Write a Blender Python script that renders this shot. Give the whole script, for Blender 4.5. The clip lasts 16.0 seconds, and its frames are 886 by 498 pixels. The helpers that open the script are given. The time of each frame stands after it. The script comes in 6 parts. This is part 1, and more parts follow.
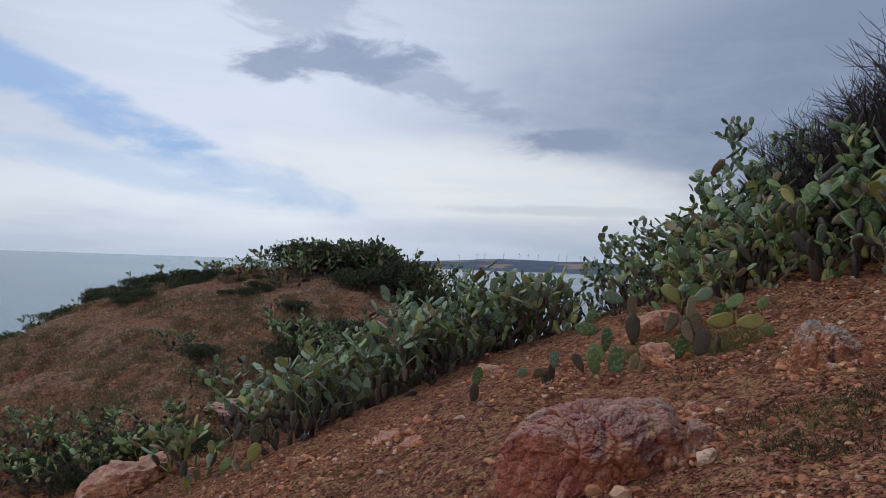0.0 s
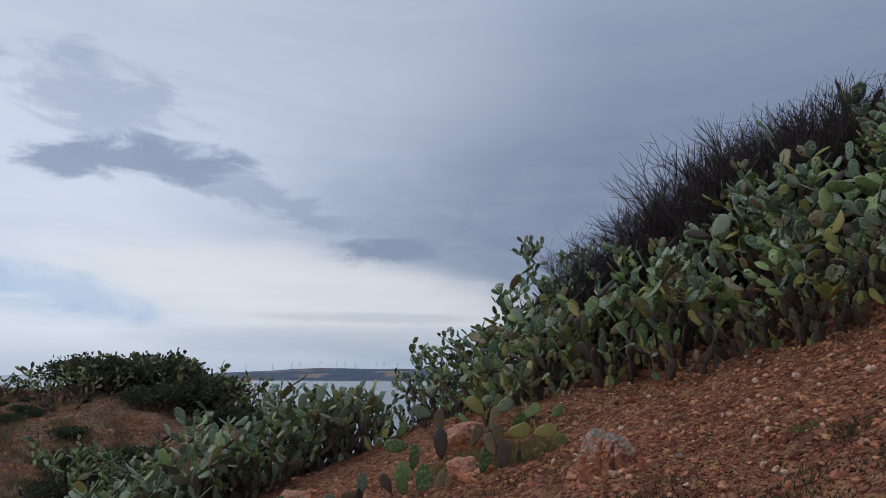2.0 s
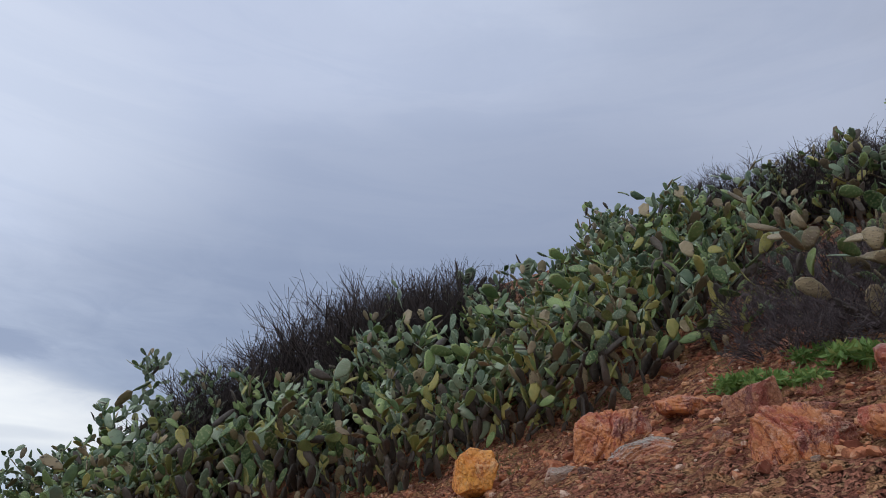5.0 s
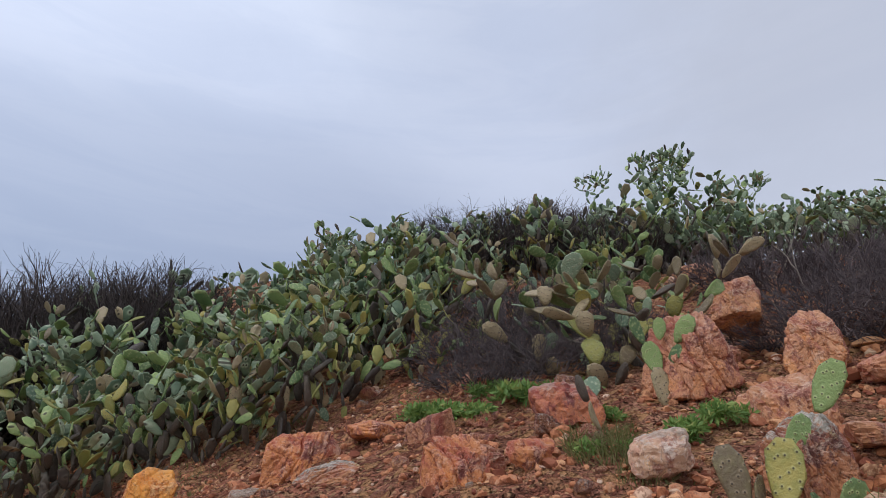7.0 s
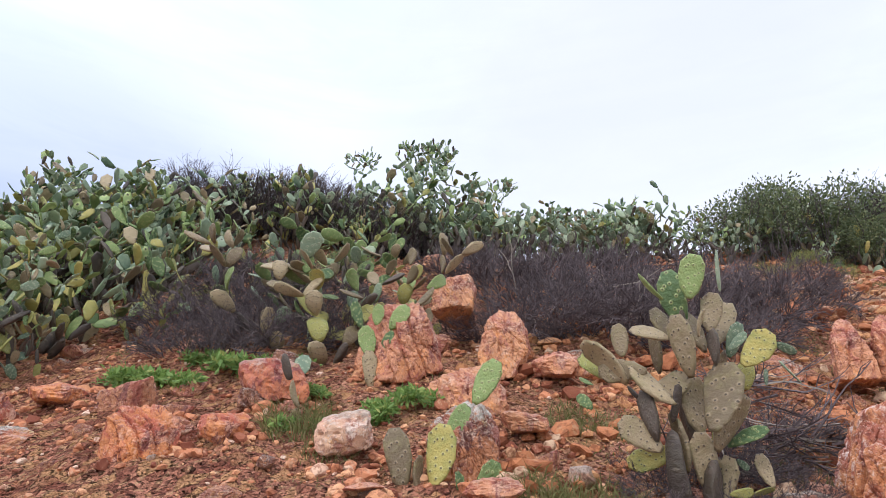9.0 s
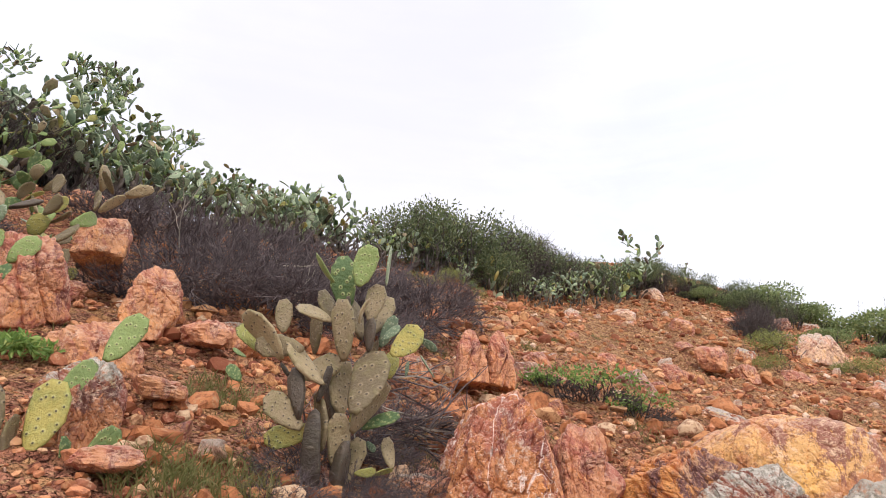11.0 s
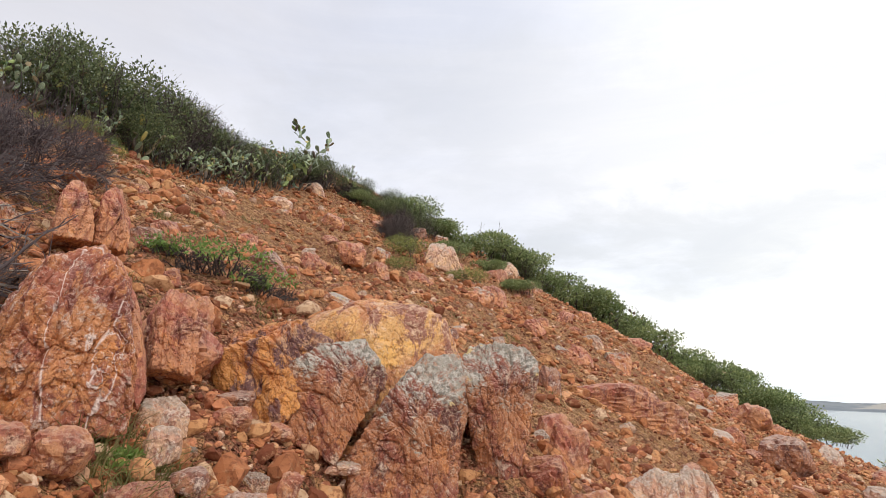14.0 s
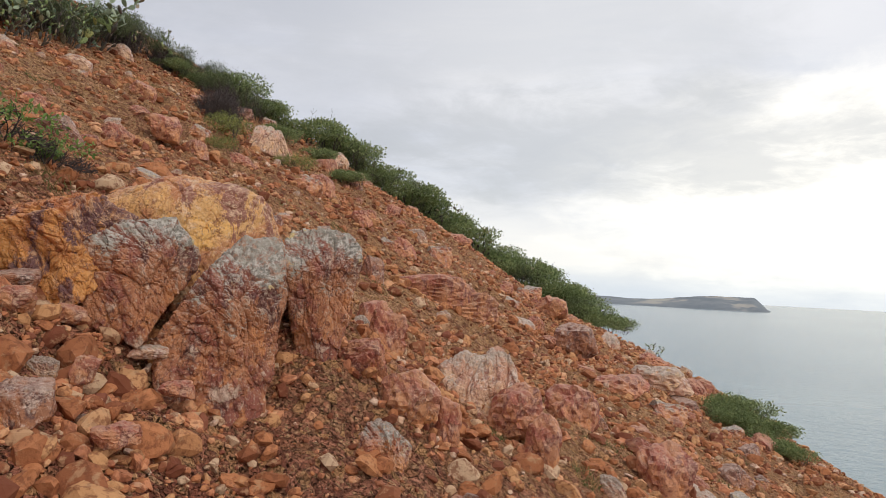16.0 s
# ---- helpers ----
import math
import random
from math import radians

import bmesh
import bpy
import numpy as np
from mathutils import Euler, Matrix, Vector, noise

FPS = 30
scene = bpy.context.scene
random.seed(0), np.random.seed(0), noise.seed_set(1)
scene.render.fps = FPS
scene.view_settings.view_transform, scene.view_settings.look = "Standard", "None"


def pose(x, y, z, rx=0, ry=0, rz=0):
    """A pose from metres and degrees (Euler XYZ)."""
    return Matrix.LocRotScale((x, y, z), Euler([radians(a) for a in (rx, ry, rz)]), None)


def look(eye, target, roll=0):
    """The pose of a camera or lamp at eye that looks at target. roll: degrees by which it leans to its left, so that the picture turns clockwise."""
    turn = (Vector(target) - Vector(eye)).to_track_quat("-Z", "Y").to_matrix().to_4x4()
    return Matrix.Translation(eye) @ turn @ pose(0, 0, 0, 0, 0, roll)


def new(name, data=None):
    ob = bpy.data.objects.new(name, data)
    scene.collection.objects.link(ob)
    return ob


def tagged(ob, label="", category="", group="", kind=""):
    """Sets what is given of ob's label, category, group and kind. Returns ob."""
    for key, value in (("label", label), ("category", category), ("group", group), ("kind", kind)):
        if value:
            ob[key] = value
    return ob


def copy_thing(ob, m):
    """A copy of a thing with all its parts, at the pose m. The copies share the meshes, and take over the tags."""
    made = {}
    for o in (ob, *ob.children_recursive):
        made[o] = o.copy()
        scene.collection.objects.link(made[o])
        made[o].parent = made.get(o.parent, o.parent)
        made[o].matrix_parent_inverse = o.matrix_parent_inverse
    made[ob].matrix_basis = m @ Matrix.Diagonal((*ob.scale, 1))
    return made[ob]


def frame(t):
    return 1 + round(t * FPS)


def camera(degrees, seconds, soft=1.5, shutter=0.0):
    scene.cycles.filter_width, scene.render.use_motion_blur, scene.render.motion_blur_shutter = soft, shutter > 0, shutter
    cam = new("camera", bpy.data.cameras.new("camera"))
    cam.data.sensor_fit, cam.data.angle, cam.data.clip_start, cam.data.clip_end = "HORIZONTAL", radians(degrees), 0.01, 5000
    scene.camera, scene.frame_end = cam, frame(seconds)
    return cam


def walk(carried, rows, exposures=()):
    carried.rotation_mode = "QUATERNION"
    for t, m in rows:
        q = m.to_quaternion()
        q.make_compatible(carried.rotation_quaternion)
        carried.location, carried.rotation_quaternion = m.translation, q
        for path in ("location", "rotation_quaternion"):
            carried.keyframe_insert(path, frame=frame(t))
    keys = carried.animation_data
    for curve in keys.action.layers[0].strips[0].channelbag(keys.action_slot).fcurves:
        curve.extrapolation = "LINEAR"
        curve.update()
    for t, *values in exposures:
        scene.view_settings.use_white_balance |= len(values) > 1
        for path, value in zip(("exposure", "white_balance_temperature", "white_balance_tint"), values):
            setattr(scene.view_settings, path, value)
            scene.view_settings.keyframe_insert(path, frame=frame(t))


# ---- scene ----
import itertools


def eye(x, y, z, yaw, pitch, roll):
    return pose(x, y, z, 90 + pitch, 0, yaw) @ pose(0, 0, 0, 0, 0, roll)


cam = camera(70.1, 16.0, soft=0.7)
PATH = [
    (0, 0.031, 0.413, -0.107, 2.50, 1.16, 2.02),
    (0.5, 0.043, 0.422, -0.102, -2.25, 2.86, 1.51),
    (1, 0.055, 0.420, -0.082, -6.49, 4.89, 1.08),
    (1.5, 0.084, 0.437, -0.050, -10.57, 7.88, 0.97),
    (2, 0.123, 0.417, -0.027, -13.78, 11.19, 0.39),
    (2.5, 0.164, 0.413, -0.048, -16.71, 13.36, 0.60),
    (3, 0.158, 0.375, -0.004, -20.73, 14.79, 0.57),
    (3.5, 0.205, 0.342, 0.002, -25.47, 17.51, 0.72),
    (4, 0.238, 0.309, -0.008, -30.92, 20.09, 0.77),
    (4.5, 0.275, 0.305, 0.007, -36.93, 22.06, 1.52),
    (5, 0.316, 0.307, -0.005, -45.00, 23.53, 2.68),
    (5.2, 0.329, 0.311, -0.001, -48.20, 23.99, 2.84),
    (7.3, 0.284, 0.174, 0.052, -74.89, 24.39, -0.01),
    (7.5, 0.295, 0.165, 0.052, -77.39, 23.65, -0.38),
    (8, 0.264, 0.102, 0.082, -82.80, 22.57, -1.32),
    (8.5, 0.190, -0.020, 0.125, -88.39, 22.05, -0.81),
    (9, 0.199, -0.134, 0.101, -93.12, 22.40, -0.07),
    (9.5, 0.270, -0.155, 0.103, -105.72, 21.80, 0.41),
    (9.7, 0.274, -0.131, 0.112, -109.26, 21.29, 0.50),
    (11.8, 0.351, -0.111, 0.060, -133.38, 20.75, 1.20),
    (12, 0.344, -0.147, 0.063, -135.95, 20.27, 1.24),
    (12.5, 0.294, -0.219, 0.058, -141.72, 19.49, 1.39),
    (13, 0.237, -0.287, 0.037, -146.60, 17.45, 1.69),
    (13.5, 0.207, -0.352, 0.009, -151.06, 14.54, 1.60),
    (14, 0.191, -0.422, -0.017, -154.88, 12.27, 1.79),
    (14.5, 0.159, -0.427, -0.045, -158.70, 9.10, 2.12),
    (15, 0.125, -0.462, -0.057, -161.27, 7.13, 2.76),
    (15.5, 0.175, -0.565, -0.052, -165.56, 4.92, 2.47),
    (16, 0.199, -0.515, -0.061, -170.70, 3.30, 2.89),
]
EXPOSURES = [(0, -0.75, 6050, 10), (1.5, -0.83, 6000, 10), (2.5, -0.88, 6000, 10), (3.5, -0.74, 6050, 10), (4.2, -0.60, 6050, 10), (5.2, -0.42, 6150, 10), (7.4, 0.05, 6300, 10), (8, 0.22, 6350, 11), (9, 0.72, 6300, 13), (9.7, 0.75, 6500, 13), (12, 0.75, 7300, 12), (13, 0.58, 7300, 10), (14, 0.38, 7200, 10), (15, 0.12, 7250, 10), (16, -0.06, 7100, 10)]
walk(cam, [(t, eye(*p)) for t, *p in PATH], EXPOSURES)


# ---- sky, sun ----
SEA_LEVEL = -25.0
SUN_AZ, SUN_EL = 300.0, 48.0
sky_world = bpy.data.worlds.new("overcast_sky")
scene.world = sky_world
sky_world.use_nodes = True
WT = sky_world.node_tree
WT.nodes.clear()


def wn(kind, **kw):
    n = WT.nodes.new(kind)
    for k, v in kw.items():
        n.inputs[k].default_value = v
    return n


def wmath(op, a, b=None, c=None, clamp=False):
    n = WT.nodes.new("ShaderNodeMath")
    n.operation, n.use_clamp = op, clamp
    for i, v in enumerate((a, b, c)):
        if v is None:
            continue
        if isinstance(v, (int, float)):
            n.inputs[i].default_value = v
        else:
            WT.links.new(v, n.inputs[i])
    return n.outputs[0]


def wvec(op, a, b):
    n = WT.nodes.new("ShaderNodeVectorMath")
    n.operation = op
    for i, v in enumerate((a, b)):
        if isinstance(v, (tuple, list, Vector)):
            n.inputs[i].default_value = tuple(v)
        else:
            WT.links.new(v, n.inputs[i])
    return n.outputs["Value" if op == "DOT_PRODUCT" else 0]


def wmix(fac, a, b):
    n = WT.nodes.new("ShaderNodeMix")
    n.data_type = "RGBA"
    for i, v in ((0, fac), (6, a), (7, b)):
        if isinstance(v, (int, float)):
            n.inputs[i].default_value = v
        elif isinstance(v, tuple):
            n.inputs[i].default_value = (*v, 1)
        else:
            WT.links.new(v, n.inputs[i])
    return n.outputs[2]


def wstep(v, lo, hi, steep=True):
    n = WT.nodes.new("ShaderNodeMapRange")
    n.interpolation_type = "SMOOTHSTEP"
    n.inputs[1].default_value, n.inputs[2].default_value = lo, hi
    WT.links.new(v, n.inputs[0])
    return n.outputs[0]


way = WT.nodes.new("ShaderNodeTexCoord").outputs["Generated"]
split = WT.nodes.new("ShaderNodeSeparateXYZ")
WT.links.new(way, split.inputs[0])
rise = split.outputs[2]
# the cloud deck lies in a flat layer overhead
deck_h = wmath("ADD", wmath("MAXIMUM", rise, 0.0), 0.16)
deck = WT.nodes.new("ShaderNodeCombineXYZ")
WT.links.new(wmath("DIVIDE", split.outputs[0], deck_h), deck.inputs[0])
WT.links.new(wmath("DIVIDE", split.outputs[1], deck_h), deck.inputs[1])


def wnoise(scale, detail, rough, warp=0.0, shift=(0, 0, 0)):
    n = wn("ShaderNodeTexNoise", Scale=scale, Detail=detail, Roughness=rough, Distortion=warp)
    WT.links.new(wvec("ADD", deck.outputs[0], shift), n.inputs["Vector"])
    return n.outputs[0]


puffs = wnoise(1.5, 9.0, 0.62, 0.35)
wisps = wnoise(4.2, 8.0, 0.62, 0.7, (3, 1, 0))
broad = wnoise(0.45, 3.0, 0.5, 0.0, (7, 2, 0))


frill = wn("ShaderNodeTexNoise", Scale=9.0, Detail=8.0, Roughness=0.6, Distortion=0.5)
WT.links.new(wvec("MULTIPLY", way, (1.0, 1.0, 2.6)), frill.inputs["Vector"])


def bank(az, el, wide, high, soft=0.9, slant=0.0, edge=1.4, fine=0.0):
    """A cloud bank or a hole in the deck around a direction, with a ragged edge; 0 to 1."""
    a, e, r = radians(az), radians(el), radians(slant)
    c = Vector((math.sin(a) * math.cos(e), math.cos(a) * math.cos(e), math.sin(e)))
    side = Vector((math.cos(a), -math.sin(a), 0))
    up = side.cross(c)
    side, up = side * math.cos(r) + up * math.sin(r), up * math.cos(r) - side * math.sin(r)
    u = wmath("DIVIDE", wvec("DOT_PRODUCT", way, side), math.sin(radians(wide)))
    v = wmath("DIVIDE", wvec("DOT_PRODUCT", way, up), math.sin(radians(high)))
    ahead = wstep(wvec("DOT_PRODUCT", way, c), 0.3, 0.6)
    q = wmath("ADD", wmath("MULTIPLY", u, u), wmath("MULTIPLY", v, v))
    q = wmath("ADD", q, wmath("MULTIPLY", wmath("SUBTRACT", puffs, 0.5), 5.0 * soft))
    q = wmath("ADD", q, wmath("MULTIPLY", wmath("SUBTRACT", wisps, 0.5), 2.5 * soft))
    if fine:
        q = wmath("ADD", q, wmath("MULTIPLY", wmath("SUBTRACT", frill.outputs[0], 0.5), 9.0 * fine))
    return wmath("MULTIPLY", wstep(wmath("MULTIPLY", q, -1.0), -0.1 - edge, -0.1), ahead)


atmos = WT.nodes.new("ShaderNodeTexSky")
atmos.sky_type, atmos.sun_disc = "NISHITA", False
atmos.sun_elevation, atmos.sun_rotation = radians(SUN_EL), radians(SUN_AZ)
clear = wvec("MULTIPLY", atmos.outputs[0], (0.085, 0.085, 0.085))
white = wmix(wstep(rise, 0.0, 0.5), (0.98, 1.0, 1.03), (0.86, 0.90, 1.0))
grey = wmix(wstep(puffs, 0.3, 0.75), (0.40, 0.47, 0.62), (0.62, 0.69, 0.84))
sky = wmix(wmath("MULTIPLY", wstep(broad, 0.35, 0.7), 0.55), white, grey)
sky = wmix(wmath("MULTIPLY", wstep(wvec("DOT_PRODUCT", way, (0.1, 0.96, 0.26)), 0.45, 0.95), 0.9), sky, wvec("MULTIPLY", sky, (1.30, 1.30, 1.32)))
# the thick grey sheet inland of the point, and the darker shreds under it


def veil(amount, tint, *where, **how):
    return wmix(wmath("MULTIPLY", bank(*where, **how), amount), sky, tint)


sky = wmix(bank(45, 13, 34, 17, 0.10, edge=2.4), sky, wmix(wstep(wisps, 0.25, 0.8), (0.345, 0.40, 0.535), (0.415, 0.47, 0.60)))
sky = veil(0.6, (0.62, 0.67, 0.81), 24, 36, 30, 11, 0.25, edge=2.0)
sky = veil(0.35, (0.70, 0.76, 0.90), 74, 36, 30, 15, 0.3)
sky = veil(0.5, (0.42, 0.475, 0.61), 47, 25, 16, 6, 0.1, edge=4.5)
sky = veil(0.5, (0.98, 1.02, 1.10), -14, 31, 24, 9, 0.25, edge=2.4)
# the bright gap over the horizon
sky = veil(0.8, (1.36, 1.33, 1.26), 2, 7.0, 20, 3.6, 0.3, slant=-6, edge=1.8)
# long faint streaks in the high cloud
streaks = wn("ShaderNodeTexNoise", Scale=2.6, Detail=9.0, Roughness=0.62, Distortion=0.8)
WT.links.new(wvec("MULTIPLY", way, (0.8, 1.0, 7.0)), streaks.inputs["Vector"])
sky = wmix(wmath("MULTIPLY", wstep(streaks.outputs[0], 0.40, 0.62), 0.2), sky, wvec("MULTIPLY", sky, (0.74, 0.79, 0.87)))
# blue slits
sky = veil(0.75, (0.38, 0.63, 1.05), -36, 12.6, 13, 1.6, 0.3, slant=-17, edge=1.8, fine=0.5)
sky = veil(0.45, (0.46, 0.70, 1.06), -20, 6.8, 9, 1.4, 0.3, slant=-14, edge=1.8, fine=0.55)
sky = veil(0.45, (0.55, 0.78, 1.08), -30, 6.5, 14, 1.2, 0.2, slant=-8, edge=1.5, fine=0.3)
# shreds with ragged edges
sky = veil(0.5, (0.50, 0.565, 0.73), -16, 21.0, 8.0, 3.0, 0.25, slant=-8, edge=1.6, fine=0.8)
sky = veil(0.85, (0.44, 0.50, 0.66), -13.5, 17.3, 7.2, 1.9, 0.15, slant=10, edge=1.5, fine=0.75)
sky = veil(0.6, (0.50, 0.56, 0.72), -4, 15.6, 7.5, 1.5, 0.2, slant=-18, edge=1.6, fine=0.8)
sky = veil(0.55, (0.52, 0.58, 0.73), 4.5, 13.2, 6.5, 0.9, 0.2, slant=-6, edge=1.0, fine=0.4)
sky = veil(0.9, (0.40, 0.455, 0.60), 7.6, 10.8, 6.2, 1.25, 0.1, slant=4, edge=1.5, fine=0.6)
# flat bars low over the hills
sky = veil(0.45, (0.66, 0.71, 0.82), 8, 4.9, 12, 0.55, 0.1, edge=1.2, fine=0.2)
sky = veil(0.55, (0.70, 0.77, 0.90), 10, 2.9, 20, 1.3, 0.1, edge=1.6, fine=0.15)
sky = veil(0.8, (1.50, 1.49, 1.42), 207, 9, 20, 8, 0.25, edge=2.0, fine=0.2)
sky = wmix(wmath("MULTIPLY", bank(186, 13, 24, 5, 0.7), 0.7), sky, (0.58, 0.62, 0.68))
sky = wmix(wmath("MULTIPLY", bank(114, 36, 24, 16, 0.3), 0.7), sky, (0.66, 0.68, 0.74))
sky = wmix(wmath("MULTIPLY", bank(168, 24, 30, 7, 0.7), 0.45), sky, (0.62, 0.66, 0.72))
sky = wmix(wmath("MULTIPLY", wstep(wvec("DOT_PRODUCT", way, (0.9, -0.35, 0.25)), 0.3, 0.95), 0.9), sky, wvec("MULTIPLY", sky, (0.75, 0.75, 0.785)))
sky = wmix(wstep(wmath("MULTIPLY", rise, -1.0), -0.06, 0.0), sky, wmix(0.65, sky, (0.66, 0.80, 0.98)))
sky = wmix(0.18, sky, clear)
back = wn("ShaderNodeBackground", Strength=1.2)
WT.links.new(sky, back.inputs[0])
out = WT.nodes.new("ShaderNodeOutputWorld")
WT.links.new(back.outputs[0], out.inputs[0])

sun = new("sun", bpy.data.lights.new("sun", "SUN"))
sun.data.energy, sun.data.angle, sun.data.color = 0.8, radians(14), (1.0, 0.95, 0.87)
sun_from = Vector((math.sin(radians(SUN_AZ)) * math.cos(radians(SUN_EL)), math.cos(radians(SUN_AZ)) * math.cos(radians(SUN_EL)), math.sin(radians(SUN_EL))))
sun.matrix_world = look(sun_from * 60, (0, 0, 0))


# ---- materials ----
class Mat:
    """A node material built up step by step."""

    def __init__(self, name, rough=0.8, spec=0.3):
        self.m = bpy.data.materials.new(name)
        self.m.use_nodes = True
        self.t = self.m.node_tree
        self.b = self.t.nodes["Principled BSDF"]
        self.b.inputs["Roughness"].default_value = rough
        self.b.inputs["Specular IOR Level"].default_value = spec
        self.co = self.t.nodes.new("ShaderNodeTexCoord").outputs["Object"]

    def put(self, v, socket):
        if isinstance(v, (int, float)):
            socket.default_value = v
        elif isinstance(v, tuple):
            socket.default_value = (*v, 1) if len(v) == 3 and socket.type == "RGBA" else v
        else:
            self.t.links.new(v, socket)

    def noise(self, scale, detail=4.0, rough=0.55, warp=0.0, stretch=None, ridged=False):
        n = self.t.nodes.new("ShaderNodeTexNoise")
        if ridged:
            n.noise_type = "RIDGED_MULTIFRACTAL"
            n.normalize = True
        for k, v in (("Scale", scale), ("Detail", detail), ("Roughness", rough), ("Distortion", warp)):
            n.inputs[k].default_value = v
        self.t.links.new(self.scaled(stretch) if stretch else self.co, n.inputs["Vector"])
        return n.outputs[0]

    def scaled(self, s):
        n = self.t.nodes.new("ShaderNodeVectorMath")
        n.operation = "MULTIPLY"
        self.t.links.new(self.co, n.inputs[0])
        n.inputs[1].default_value = s
        return n.outputs[0]

    def cells(self, scale, what="Distance", feature="F1", flat=False):
        n = self.t.nodes.new("ShaderNodeTexVoronoi")
        n.inputs["Randomness"].default_value = 0.85 if flat else 1.0
        n.feature = feature
        n.inputs["Scale"].default_value = scale
        if flat:
            n.voronoi_dimensions = "2D"
            s, q = self.t.nodes.new("ShaderNodeSeparateXYZ"), self.t.nodes.new("ShaderNodeCombineXYZ")
            self.t.links.new(self.co, s.inputs[0])
            self.t.links.new(s.outputs[0], q.inputs[0])
            self.t.links.new(s.outputs[2], q.inputs[1])
        self.t.links.new(q.outputs[0] if flat else self.co, n.inputs["Vector"])
        return n.outputs[what]

    def step(self, v, lo, hi, a=0.0, b=1.0):
        n = self.t.nodes.new("ShaderNodeMapRange")
        n.interpolation_type = "SMOOTHSTEP"
        for i, q in enumerate((v, lo, hi, a, b)):
            self.put(q, n.inputs[i])
        return n.outputs[0]

    def math(self, op, a, b=0.0):
        n = self.t.nodes.new("ShaderNodeMath")
        n.operation = op
        self.put(a, n.inputs[0])
        self.put(b, n.inputs[1])
        return n.outputs[0]

    def mix(self, fac, a, b, blend="MIX"):
        n = self.t.nodes.new("ShaderNodeMix")
        n.data_type, n.blend_type = "RGBA", blend
        self.put(fac, n.inputs[0])
        self.put(a, n.inputs[6])
        self.put(b, n.inputs[7])
        return n.outputs[2]

    def random(self):
        return self.t.nodes.new("ShaderNodeObjectInfo").outputs["Random"]

    def island(self):
        return self.t.nodes.new("ShaderNodeNewGeometry").outputs["Random Per Island"]

    def facing_up(self):
        n = self.t.nodes.new("ShaderNodeSeparateXYZ")
        self.t.links.new(self.t.nodes.new("ShaderNodeNewGeometry").outputs["Normal"], n.inputs[0])
        return n.outputs[2]

    def bump(self, height, strength=0.5, dist=0.02):
        n = self.t.nodes.new("ShaderNodeBump")
        n.inputs["Strength"].default_value, n.inputs["Distance"].default_value = strength, dist
        self.put(height, n.inputs["Height"])
        if self.b.inputs["Normal"].links:
            self.t.links.new(self.b.inputs["Normal"].links[0].from_socket, n.inputs["Normal"])
        self.t.links.new(n.outputs[0], self.b.inputs["Normal"])

    def done(self, colour):
        self.put(colour, self.b.inputs["Base Color"])
        return self.m


